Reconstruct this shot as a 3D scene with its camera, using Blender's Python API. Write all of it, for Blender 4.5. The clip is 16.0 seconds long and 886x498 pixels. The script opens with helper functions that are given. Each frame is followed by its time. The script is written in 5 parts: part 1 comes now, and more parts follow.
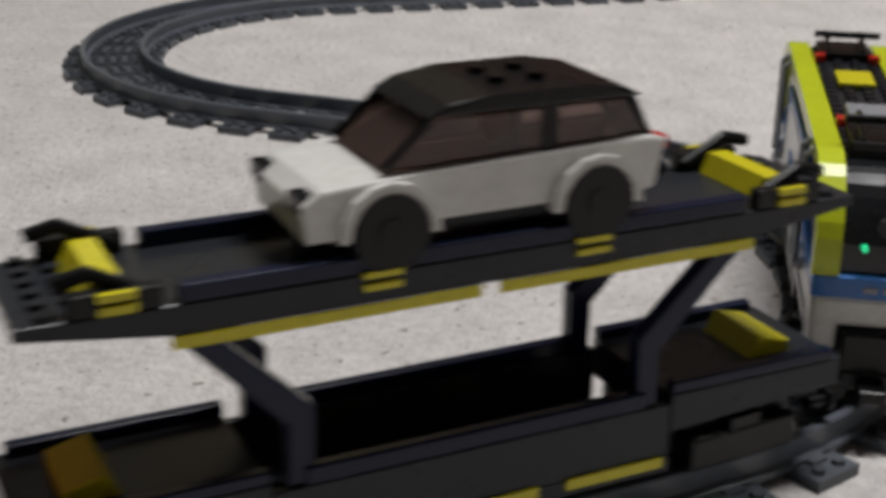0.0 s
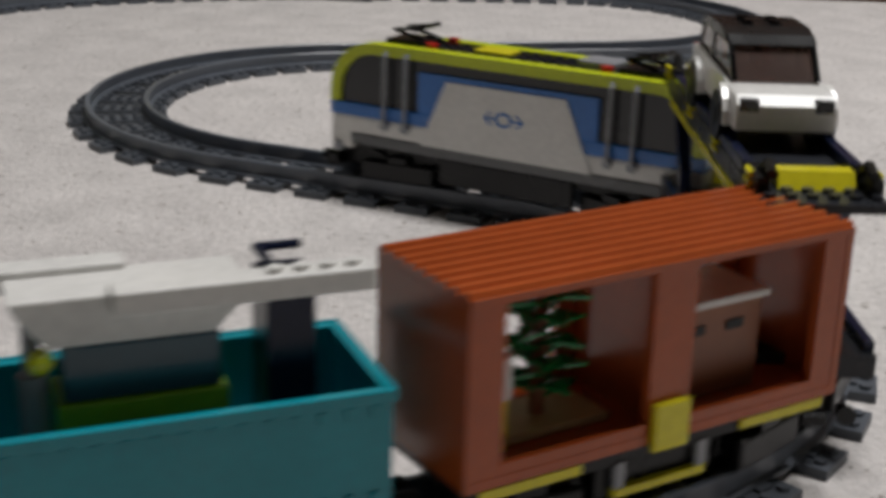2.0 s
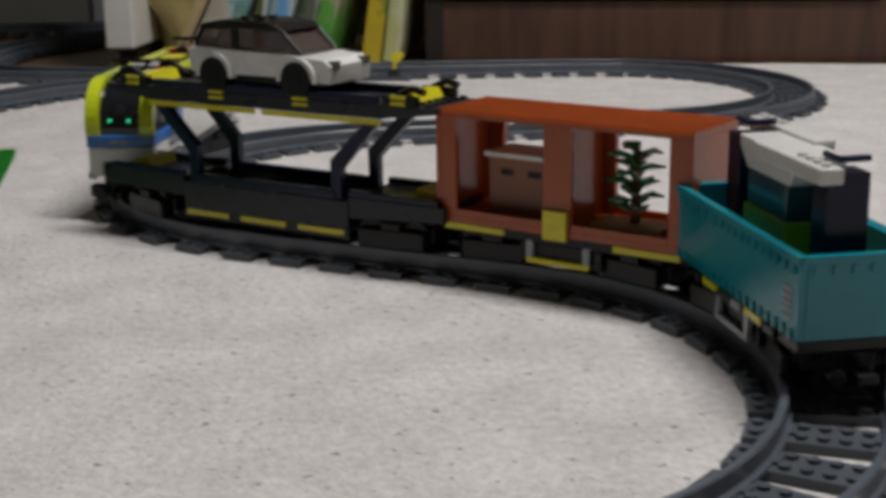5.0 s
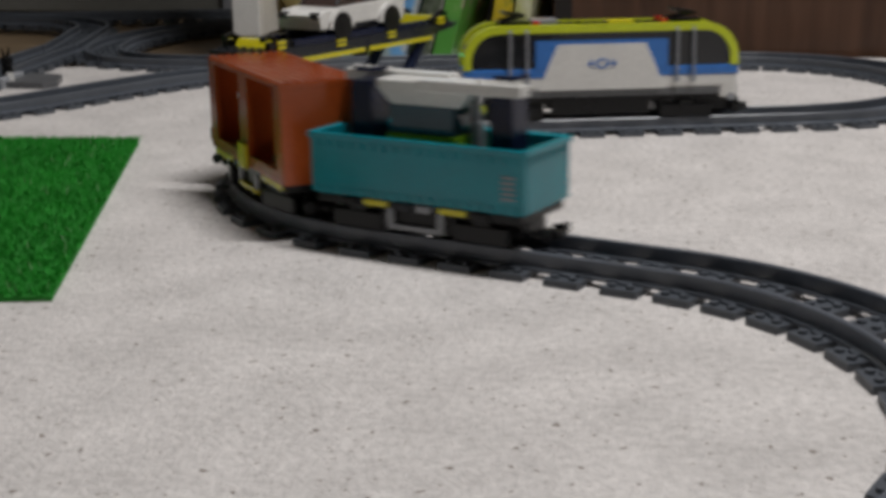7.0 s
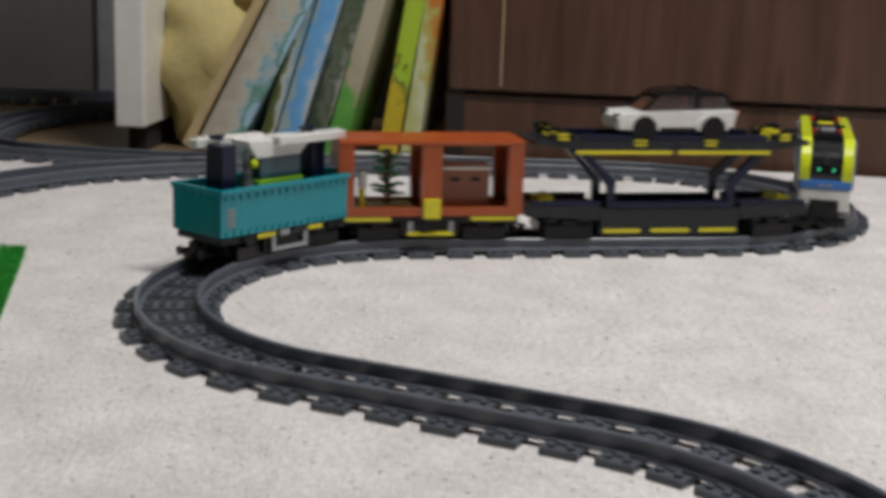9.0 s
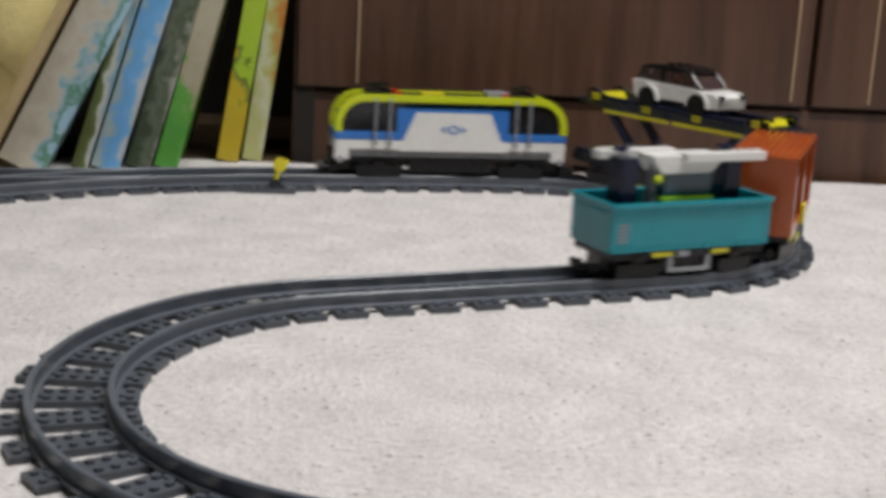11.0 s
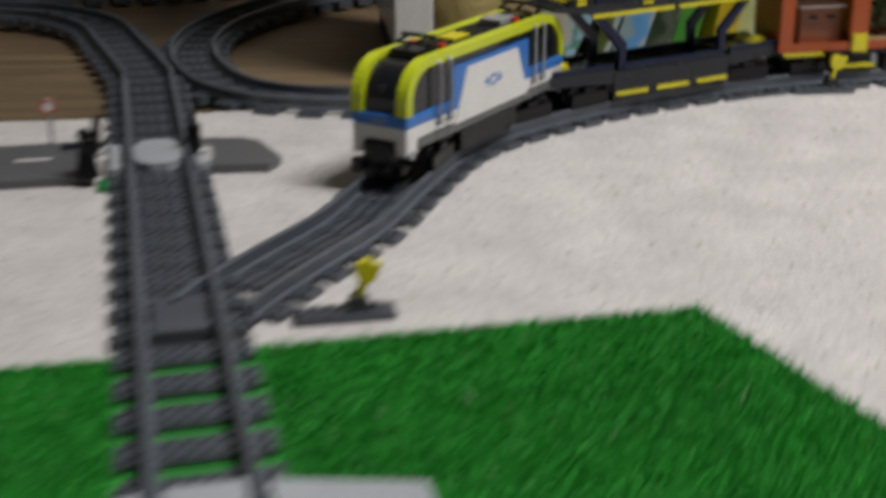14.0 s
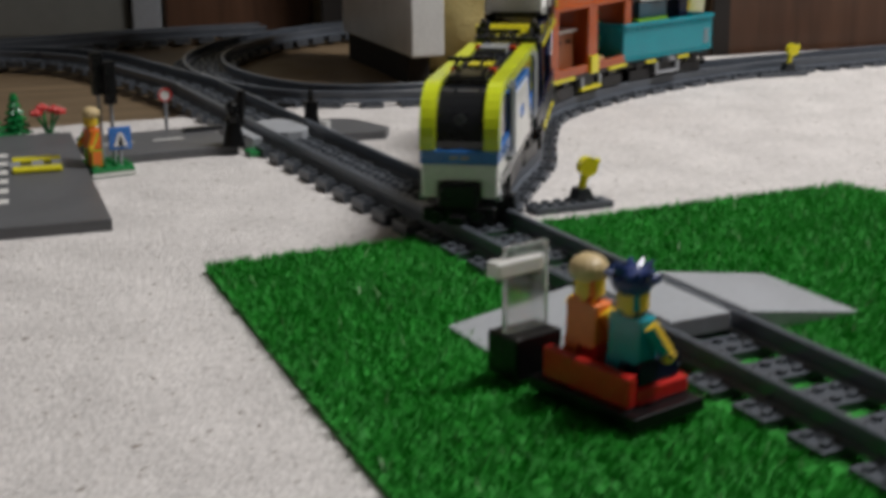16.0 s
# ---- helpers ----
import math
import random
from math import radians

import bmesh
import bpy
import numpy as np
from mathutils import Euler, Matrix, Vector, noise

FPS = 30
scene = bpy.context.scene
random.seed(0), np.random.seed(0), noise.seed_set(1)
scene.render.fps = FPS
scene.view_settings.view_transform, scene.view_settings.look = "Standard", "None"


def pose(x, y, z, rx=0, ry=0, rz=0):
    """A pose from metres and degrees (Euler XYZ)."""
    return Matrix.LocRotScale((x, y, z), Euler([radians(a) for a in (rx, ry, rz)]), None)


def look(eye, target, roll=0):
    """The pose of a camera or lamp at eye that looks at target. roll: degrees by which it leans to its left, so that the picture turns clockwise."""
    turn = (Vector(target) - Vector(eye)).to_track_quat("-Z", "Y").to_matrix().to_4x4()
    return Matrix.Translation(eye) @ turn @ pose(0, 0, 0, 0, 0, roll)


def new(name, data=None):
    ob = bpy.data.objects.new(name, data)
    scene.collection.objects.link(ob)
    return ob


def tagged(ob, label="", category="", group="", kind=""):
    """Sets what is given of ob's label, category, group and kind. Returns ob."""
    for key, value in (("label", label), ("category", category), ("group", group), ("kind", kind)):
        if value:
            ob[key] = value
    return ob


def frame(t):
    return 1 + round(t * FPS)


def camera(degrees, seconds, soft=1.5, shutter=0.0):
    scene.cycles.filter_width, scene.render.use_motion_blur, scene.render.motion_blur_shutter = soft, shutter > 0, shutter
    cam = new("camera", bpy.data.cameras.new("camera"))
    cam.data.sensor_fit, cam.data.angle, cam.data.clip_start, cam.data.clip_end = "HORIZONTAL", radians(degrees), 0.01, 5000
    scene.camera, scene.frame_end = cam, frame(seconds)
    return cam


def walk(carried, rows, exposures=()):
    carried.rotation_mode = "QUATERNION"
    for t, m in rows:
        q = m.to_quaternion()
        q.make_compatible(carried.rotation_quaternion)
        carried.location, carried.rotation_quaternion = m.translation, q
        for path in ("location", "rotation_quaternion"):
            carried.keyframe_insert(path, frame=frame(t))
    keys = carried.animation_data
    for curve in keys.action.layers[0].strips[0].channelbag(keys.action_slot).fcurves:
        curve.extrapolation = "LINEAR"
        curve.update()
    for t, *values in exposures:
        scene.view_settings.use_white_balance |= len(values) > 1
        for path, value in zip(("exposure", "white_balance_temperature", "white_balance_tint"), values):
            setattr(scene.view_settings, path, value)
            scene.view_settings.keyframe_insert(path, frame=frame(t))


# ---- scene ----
cam = camera(36.2, 16.0, soft=4.2, shutter=0.8)
PATH = [
    (0.0, look((0.0977, -0.9582, 0.2177), (0.0459, -0.0290, -0.1361), 0.84)),
    (0.5, look((0.1069, -0.9617, 0.2125), (0.0526, -0.0231, -0.1163), 3.28)),
    (1.0, look((0.0950, -0.9855, 0.2333), (0.0600, -0.0458, -0.0952), 3.76)),
    (1.5, look((0.1212, -0.9839, 0.2270), (0.0516, -0.0414, -0.0878), 3.03)),
    (2.0, look((0.1599, -0.9626, 0.2199), (0.0494, -0.0240, -0.0949), 1.62)),
    (2.5, look((0.1865, -0.9496, 0.2012), (0.0506, -0.0044, -0.0878), 1.53)),
    (3.0, look((0.2004, -0.9329, 0.1904), (0.0675, 0.0200, -0.0790), 1.16)),
    (3.5, look((0.1831, -0.9417, 0.1974), (0.1160, 0.0196, -0.0690), -0.08)),
    (6.0, look((0.1716, -0.9185, 0.2040), (-0.0610, 0.0217, -0.0445), -1.23)),
    (6.5, look((0.1697, -0.9047, 0.2029), (-0.0773, 0.0290, -0.0562), -1.24)),
    (7.0, look((0.1684, -0.9090, 0.2017), (-0.0769, 0.0247, -0.0592), -0.89)),
    (7.5, look((0.1645, -0.9116, 0.2073), (-0.0561, 0.0325, -0.0376), 0.70)),
    (8.0, look((0.1558, -0.9161, 0.2238), (-0.0253, 0.0408, 0.0202), 1.35)),
    (8.5, look((0.1468, -0.9111, 0.2321), (-0.0256, 0.0516, 0.0233), 1.46)),
    (11.0, look((-0.0477, -0.6788, 0.2437), (0.0155, 0.2925, 0.0141), 3.08)),
    (11.5, look((-0.0704, -0.6784, 0.2888), (-0.0259, 0.2867, 0.0309), 1.09)),
    (12.0, look((-0.1309, -0.6520, 0.3025), (-0.0983, 0.3022, 0.0053), 1.21)),
    (12.5, look((-0.2180, -0.5974, 0.3005), (-0.1796, 0.3507, -0.0151), 2.37)),
    (13.0, look((-0.3120, -0.5431, 0.2965), (-0.3047, 0.4031, -0.0272), 1.21)),
    (13.5, look((-0.4016, -0.5019, 0.2872), (-0.3965, 0.4388, -0.0522), 1.88)),
    (14.0, look((-0.5157, -0.5668, 0.2847), (-0.4678, 0.3690, -0.0678), -0.17)),
    (14.5, look((-0.6665, -0.7534, 0.3475), (-0.5439, 0.1766, 0.0009), 1.01)),
    (15.0, look((-0.7483, -0.7494, 0.3017), (-0.5530, 0.1829, -0.0030), 0.60)),
    (15.5, look((-0.7942, -0.7066, 0.2493), (-0.5641, 0.2231, -0.0384), 0.44)),
    (16.0, look((-0.8253, -0.6781, 0.2022), (-0.5713, 0.2513, -0.0656), -0.59)),
]
walk(cam, PATH, exposures=[(0.0, -0.48), (2.0, -0.54), (3.0, -0.54), (3.5, -0.52), (6.0, -0.54), (7.5, -0.44), (8.5, -0.32), (11.0, -0.10), (11.5, -0.16), (12.5, -0.22), (13.5, -0.26), (14.0, -0.12), (14.5, 0.04), (16.0, 0.06)])

# ---- light: one ceiling lamp and the dim room ----
world = bpy.data.worlds.new("room_air")
world.use_nodes = True
world.node_tree.nodes["Background"].inputs[0].default_value = (0.9, 0.95, 1.0, 1)
world.node_tree.nodes["Background"].inputs[1].default_value = 0.010
scene.world = world
LAMP_AT = (0.62, -0.08, 2.34)
lamp_data = bpy.data.lights.new("ceiling_lamp_light", "AREA")
lamp_data.shape, lamp_data.size, lamp_data.size_y, lamp_data.energy, lamp_data.color = "RECTANGLE", 1.15, 0.10, 74.0, (1.0, 0.985, 0.985)
lamp_ob = new("ceiling_lamp_light", lamp_data)
lamp_ob.matrix_world = pose(*LAMP_AT)


# ---- materials ----
def material(name, color, rough=0.5, metal=0.0, vary=0.12, scale=30.0, bump=0.0, bump_scale=200.0, spec=0.5, transmission=0.0, emit=0.0, fine=0.06, speck=None):
    m = bpy.data.materials.new(name)
    m.use_nodes = True
    nt = m.node_tree
    b = nt.nodes["Principled BSDF"]
    b.inputs["Roughness"].default_value = rough
    b.inputs["Metallic"].default_value = metal
    b.inputs["Specular IOR Level"].default_value = spec
    b.inputs["Transmission Weight"].default_value = transmission
    co = nt.nodes.new("ShaderNodeTexCoord")
    n1, n2 = nt.nodes.new("ShaderNodeTexNoise"), nt.nodes.new("ShaderNodeTexNoise")
    n1.inputs["Scale"].default_value, n1.inputs["Detail"].default_value = scale, 4
    n2.inputs["Scale"].default_value, n2.inputs["Detail"].default_value = scale * 9, 3
    for n in (n1, n2):
        nt.links.new(co.outputs["Object"], n.inputs["Vector"])
    prev = None
    for n, amount in ((n1, vary), (n2, fine)):
        mp = nt.nodes.new("ShaderNodeMapRange")
        mp.inputs["From Min"].default_value, mp.inputs["From Max"].default_value = 0.3, 0.7
        mp.inputs["To Min"].default_value, mp.inputs["To Max"].default_value = 1 - amount, 1 + amount
        nt.links.new(n.outputs[0], mp.inputs["Value"])
        mx = nt.nodes.new("ShaderNodeVectorMath")
        mx.operation = "SCALE"
        if prev is None:
            mx.inputs[0].default_value = color[:3]
        else:
            nt.links.new(prev, mx.inputs[0])
        nt.links.new(mp.outputs[0], mx.inputs["Scale"])
        prev = mx.outputs[0]
    if speck:
        v = nt.nodes.new("ShaderNodeTexNoise")
        v.inputs["Scale"].default_value, v.inputs["Detail"].default_value = speck[0], 2
        nt.links.new(co.outputs["Object"], v.inputs["Vector"])
        mp = nt.nodes.new("ShaderNodeMapRange")
        mp.inputs["From Min"].default_value, mp.inputs["From Max"].default_value = speck[1], speck[1] + 0.06
        nt.links.new(v.outputs[0], mp.inputs["Value"])
        mix = nt.nodes.new("ShaderNodeMix")
        mix.data_type = "RGBA"
        nt.links.new(mp.outputs[0], mix.inputs["Factor"])
        nt.links.new(prev, mix.inputs["A"])
        mix.inputs["B"].default_value = (*speck[2], 1)
        prev = mix.outputs["Result"]
    nt.links.new(prev, b.inputs["Base Color"])
    rr = nt.nodes.new("ShaderNodeMapRange")
    rr.inputs["To Min"].default_value, rr.inputs["To Max"].default_value = max(0.02, rough - 0.08), min(1, rough + 0.1)
    nt.links.new(n1.outputs[0], rr.inputs["Value"])
    nt.links.new(rr.outputs[0], b.inputs["Roughness"])
    if bump:
        n3 = nt.nodes.new("ShaderNodeTexNoise")
        n3.inputs["Scale"].default_value, n3.inputs["Detail"].default_value = bump_scale, 5
        nt.links.new(co.outputs["Object"], n3.inputs["Vector"])
        bp = nt.nodes.new("ShaderNodeBump")
        bp.inputs["Strength"].default_value, bp.inputs["Distance"].default_value = bump, 0.003
        nt.links.new(n3.outputs[0], bp.inputs["Height"])
        nt.links.new(bp.outputs[0], b.inputs["Normal"])
    if emit:
        b.inputs["Emission Color"].default_value = (*color[:3], 1)
        b.inputs["Emission Strength"].default_value = emit
    return m


def wood_material(name, dark, light, rough, stretch, scale):
    m = material(name, light, rough)
    nt = m.node_tree
    b = nt.nodes["Principled BSDF"]
    co = nt.nodes.new("ShaderNodeTexCoord")
    mp = nt.nodes.new("ShaderNodeMapping")
    mp.inputs["Scale"].default_value = stretch
    nt.links.new(co.outputs["Object"], mp.inputs["Vector"])
    n = nt.nodes.new("ShaderNodeTexNoise")
    n.inputs["Scale"].default_value, n.inputs["Detail"].default_value, n.inputs["Distortion"].default_value = scale, 8, 0.6
    nt.links.new(mp.outputs[0], n.inputs["Vector"])
    r = nt.nodes.new("ShaderNodeValToRGB")
    r.color_ramp.elements[0].color, r.color_ramp.elements[1].color = (*dark, 1), (*light, 1)
    r.color_ramp.elements[0].position, r.color_ramp.elements[1].position = 0.32, 0.68
    nt.links.new(n.outputs[0], r.inputs[0])
    nt.links.new(r.outputs[0], b.inputs["Base Color"])
    bp = nt.nodes.new("ShaderNodeBump")
    bp.inputs["Strength"].default_value, bp.inputs["Distance"].default_value = 0.15, 0.002
    nt.links.new(n.outputs[0], bp.inputs["Height"])
    nt.links.new(bp.outputs[0], b.inputs["Normal"])
    return m


def bands_material(name, stops, thick, across, along):
    """A printed cover: inks that run across the spine (x) and up it (z), broken by soft blotches."""
    m = material(name, stops[0][1], 0.35)
    nt = m.node_tree
    b = nt.nodes["Principled BSDF"]
    co, n, sep = (nt.nodes.new(k) for k in ("ShaderNodeTexCoord", "ShaderNodeTexNoise", "ShaderNodeSeparateXYZ"))
    nt.links.new(co.outputs["Object"], n.inputs["Vector"])
    nt.links.new(co.outputs["Object"], sep.inputs[0])
    n.inputs["Scale"].default_value, n.inputs["Detail"].default_value = 38, 6
    prev = n.outputs[0]
    for out, k, c in (("X", across / thick, 0.0), ("Z", along / 0.2, -along / 2)):
        mad = nt.nodes.new("ShaderNodeMath")
        mad.operation = "MULTIPLY_ADD"
        mad.inputs[1].default_value, mad.inputs[2].default_value = k, c
        nt.links.new(sep.outputs[out], mad.inputs[0])
        add = nt.nodes.new("ShaderNodeMath")
        nt.links.new(prev, add.inputs[0])
        nt.links.new(mad.outputs[0], add.inputs[1])
        prev = add.outputs[0]
    r = nt.nodes.new("ShaderNodeValToRGB")
    while len(r.color_ramp.elements) < len(stops):
        r.color_ramp.elements.new(0.5)
    for e, (p, c) in zip(r.color_ramp.elements, stops):
        e.position, e.color = p, (*c, 1)
    nt.links.new(prev, r.inputs[0])
    nt.links.new(r.outputs[0], b.inputs["Base Color"])
    return m


CARPET = material("carpet_pile", (0.60, 0.57, 0.55), 0.95, vary=0.10, scale=22, fine=0.13, bump=0.7, bump_scale=420, spec=0.1, speck=(190, 0.655, (0.22, 0.185, 0.16)))
FLOORWOOD = wood_material("floor_wood", (0.115, 0.078, 0.043), (0.20, 0.138, 0.078), 0.42, (3, 30, 3), 1.5)
CABWOOD = wood_material("cabinet_wood", (0.055, 0.026, 0.015), (0.108, 0.053, 0.031), 0.36, (30, 30, 2.5), 1.6)
WALLPAINT = material("wall_paint", (0.22, 0.215, 0.20), 0.8, vary=0.04, scale=4, bump=0.1)
CEILPAINT = material("ceiling_paint", (0.38, 0.37, 0.36), 0.85, vary=0.03, scale=3)
TRACK = material("track_grey_plastic", (0.068, 0.077, 0.091), 0.42, vary=0.12, scale=20, bump=0.05)
RAIL = material("rail_grey_plastic", (0.095, 0.107, 0.127), 0.3, vary=0.1, scale=20)
BLACK = material("black_plastic", (0.005, 0.005, 0.0055), 0.28, vary=0.15, spec=0.3)
DARKGREY = material("dark_grey_plastic", (0.022, 0.024, 0.029), 0.28, vary=0.08, spec=0.3)
GREY = material("grey_plastic", (0.30, 0.31, 0.33), 0.2, vary=0.06)
SKIRTGREY = material("stone_grey_plastic", (0.115, 0.118, 0.122), 0.25, vary=0.06)
LIGHTGREY = material("light_grey_plastic", (0.36, 0.375, 0.40), 0.35, vary=0.05)
WHITE = material("white_plastic", (0.74, 0.73, 0.70), 0.2, vary=0.04)
BLUE = material("blue_plastic", (0.035, 0.17, 0.52), 0.2, vary=0.06)
NAVY = material("dark_blue_plastic", (0.007, 0.011, 0.034), 0.22, vary=0.08, spec=0.3)
YELLOW = material("yellow_plastic", (0.70, 0.62, 0.02), 0.2, vary=0.05)
LIME = material("neon_yellow_plastic", (0.56, 0.64, 0.02), 0.2, vary=0.05)
GLASS = material("smoked_window_plastic", (0.012, 0.013, 0.015), 0.08, vary=0.1)
RUST = material("reddish_brown_plastic", (0.38, 0.075, 0.016), 0.2, vary=0.08)
NUT = material("light_brown_plastic", (0.27, 0.10, 0.045), 0.35, vary=0.08)
TEAL = material("teal_plastic", (0.004, 0.25, 0.31), 0.2, vary=0.07)
RED = material("red_plastic", (0.55, 0.02, 0.015), 0.2, vary=0.06)
ORANGE = material("orange_plastic", (0.75, 0.17, 0.02), 0.35, vary=0.06)
GREEN = material("green_plastic", (0.01, 0.20, 0.05), 0.2, vary=0.08)
BRIGHTGREEN = material("bright_green_plastic", (0.22, 0.48, 0.02), 0.2, vary=0.06)
TAN = material("tan_plastic", (0.55, 0.42, 0.22), 0.4, vary=0.06)
SMOKE = material("smoky_blue_plastic", (0.030, 0.085, 0.115), 0.15, vary=0.06)
HAIRBLUE = material("dark_blue_hair_plastic", (0.012, 0.030, 0.13), 0.3, vary=0.08)
SKIN = material("yellow_head_plastic", (0.75, 0.50, 0.03), 0.3, vary=0.04)
CLEAR = material("clear_plastic", (0.85, 0.87, 0.85), 0.08, transmission=0.85, vary=0.02)
ROAD = material("road_plate_plastic", (0.10, 0.102, 0.108), 0.4, vary=0.08)
CLOTH = material("yellow_cloth", (0.55, 0.46, 0.20), 0.9, vary=0.15, scale=12, bump=0.4, bump_scale=300)
MATBASE = material("mat_backing", (0.025, 0.27, 0.028), 0.9, vary=0.2)
BLADE = material("grass_fibre", (0.026, 0.30, 0.030), 0.6, vary=0.12, scale=14, fine=0.14, spec=0.25)
PALEBLADE = material("pale_grass_fibre", (0.22, 0.42, 0.18), 0.5, vary=0.2)
# near-black: shade of the shelf bay and the low gap, put into the colour
SHADEBLACK = material("recess_shade", (0.015, 0.011, 0.009), 0.8, vary=0.2)
LAMPGLOW = material("lamp_diffuser", (1.0, 0.96, 0.9), 0.5, emit=6.0)
CREAM = material("cream_wall_paint", (0.50, 0.44, 0.30), 0.8, vary=0.05, scale=5)
DOORGREY = material("grey_door_paint", (0.17, 0.17, 0.155), 0.6, vary=0.05, scale=5)
PALEWOOD = material("pale_moulding", (0.30, 0.20, 0.12), 0.5)
CARGLASS = material("brown_tinted_window", (0.22, 0.145, 0.125), 0.07, transmission=0.75, vary=0.05)
GREENLIGHT = material("green_tail_light", (0.02, 0.6, 0.25), 0.2, emit=1.2)


# ---- mesh helpers ----
def box(bm, x0, x1, y0, y1, z0, z1, bevel=0.0):
    r = bmesh.ops.create_cube(bm, size=1.0, matrix=Matrix.Translation(((x0 + x1) / 2, (y0 + y1) / 2, (z0 + z1) / 2)) @ Matrix.Diagonal((x1 - x0, y1 - y0, z1 - z0, 1)))
    if bevel:
        es = {e for v in r["verts"] for e in v.link_edges}
        bmesh.ops.bevel(bm, geom=list(es), offset=bevel, segments=2, affect="EDGES", profile=0.5)


def cyl(bm, p, q, r, seg=12, r2=None):
    p, q = Vector(p), Vector(q)
    d = q - p
    m = Matrix.Translation((p + q) / 2) @ d.to_track_quat("Z", "Y").to_matrix().to_4x4()
    bmesh.ops.create_cone(bm, cap_ends=True, segments=seg, radius1=r, radius2=r if r2 is None else r2, depth=d.length, matrix=m)


def ball(bm, c, r, sx=1, sy=1, sz=1, seg=14):
    bmesh.ops.create_uvsphere(bm, u_segments=seg, v_segments=seg // 2 + 2, radius=r, matrix=Matrix.Translation(c) @ Matrix.Diagonal((sx, sy, sz, 1)))


def prism(bm, outline, y0, y1, bevel=0.0):
    """An outline in x and z, drawn out from y0 to y1."""
    a = [bm.verts.new((x, y0, z)) for x, z in outline]
    b = [bm.verts.new((x, y1, z)) for x, z in outline]
    n = len(a)
    fs = [bm.faces.new(a), bm.faces.new(b[::-1])]
    for i in range(n):
        fs.append(bm.faces.new((a[i], b[i], b[(i + 1) % n], a[(i + 1) % n])))
    if bevel:
        es = {e for f in fs[:2] for e in f.edges}
        bmesh.ops.bevel(bm, geom=list(es), offset=bevel, segments=2, affect="EDGES", profile=0.5)
    bmesh.ops.recalc_face_normals(bm, faces=bm.faces)


def sweep(bm, pts, prof):
    """Sweeps a closed profile (across, up) along points (x, y, z), level all along."""
    rings = []
    for i, p in enumerate(pts):
        a, b = pts[max(0, i - 1)], pts[min(len(pts) - 1, i + 1)]
        t = Vector((b[0] - a[0], b[1] - a[1], 0)).normalized()
        n = Vector((-t.y, t.x, 0))
        rings.append([bm.verts.new((p[0] + n.x * u, p[1] + n.y * u, p[2] + w)) for u, w in prof])
    k = len(prof)
    for r, q in zip(rings, rings[1:]):
        for j in range(k):
            bm.faces.new((r[j], q[j], q[(j + 1) % k], r[(j + 1) % k]))
    bm.faces.new(rings[0])
    bm.faces.new(rings[-1][::-1])
    bmesh.ops.recalc_face_normals(bm, faces=bm.faces)


def tube(bm, pts, r, seg=8):
    for p, q in zip(pts, pts[1:]):
        cyl(bm, p, q, r, seg)
    for p in pts[1:-1]:
        ball(bm, p, r, seg=8)


def mesh_of(name, bm, mat, smooth=False):
    me = bpy.data.meshes.new(name)
    bm.to_mesh(me)
    bm.free()
    me.materials.append(mat)
    if smooth:
        for p in me.polygons:
            p.use_smooth = True
    return me


def part(name, bm, mat, parent, label="", smooth=False):
    ob = new(name, mesh_of(name, bm, mat, smooth))
    ob.parent = parent
    return tagged(ob, label)


def thing(name, label, category, group="", kind="", at=None):
    ob = new(name)
    ob.empty_display_size = 0.02
    if at is not None:
        ob.matrix_world = at
    return tagged(ob, label, category, group, kind)


def solid(name, bm, mat, label, category, group="", kind="", smooth=False):
    return tagged(new(name, mesh_of(name, bm, mat, smooth)), label, category, group, kind)


def bx(*a, **k):
    bm = bmesh.new()
    box(bm, *a, **k)
    return bm


# ---- the track's line ----
def arc_points(cx, cy, r, a0, a1, step=0.008):
    """Points on an arc from angle a0 to a1 (degrees, in the sense of travel)."""
    n = max(2, int(abs(radians(a1 - a0)) * r / step))
    return [(cx + r * math.cos(radians(a0 + (a1 - a0) * i / n)), cy + r * math.sin(radians(a0 + (a1 - a0) * i / n))) for i in range(n + 1)]


def smooth_points(ctrl, step=0.008):
    """A Catmull-Rom line through control points."""
    out = []
    for i in range(len(ctrl) - 1):
        p0, p1, p2, p3 = (np.array(ctrl[max(0, min(len(ctrl) - 1, j))], float) for j in (i - 1, i, i + 1, i + 2))
        n = max(2, int(np.hypot(*(p2 - p1)) / step))
        for k in range(n):
            u = k / n
            q = 0.5 * (2 * p1 + (p2 - p0) * u + (2 * p0 - 5 * p1 + 4 * p2 - p3) * u * u + (3 * p1 - p0 - 3 * p2 + p3) * u ** 3)
            out.append(tuple(q))
    return out + [tuple(ctrl[-1])]


def tangent(c1, c2, r, turn):
    """Angles (degrees) at which the straight between two equal bends leaves the first and meets the second."""
    d = np.array(c2) - np.array(c1)
    run = math.sqrt(max(d @ d - 4 * r * r, 1e-9))
    head = math.degrees(math.atan2(d[1], d[0]) + turn * math.atan2(2 * r, run))
    return (head - 90, head + 90) if turn > 0 else (head + 90, head - 90)


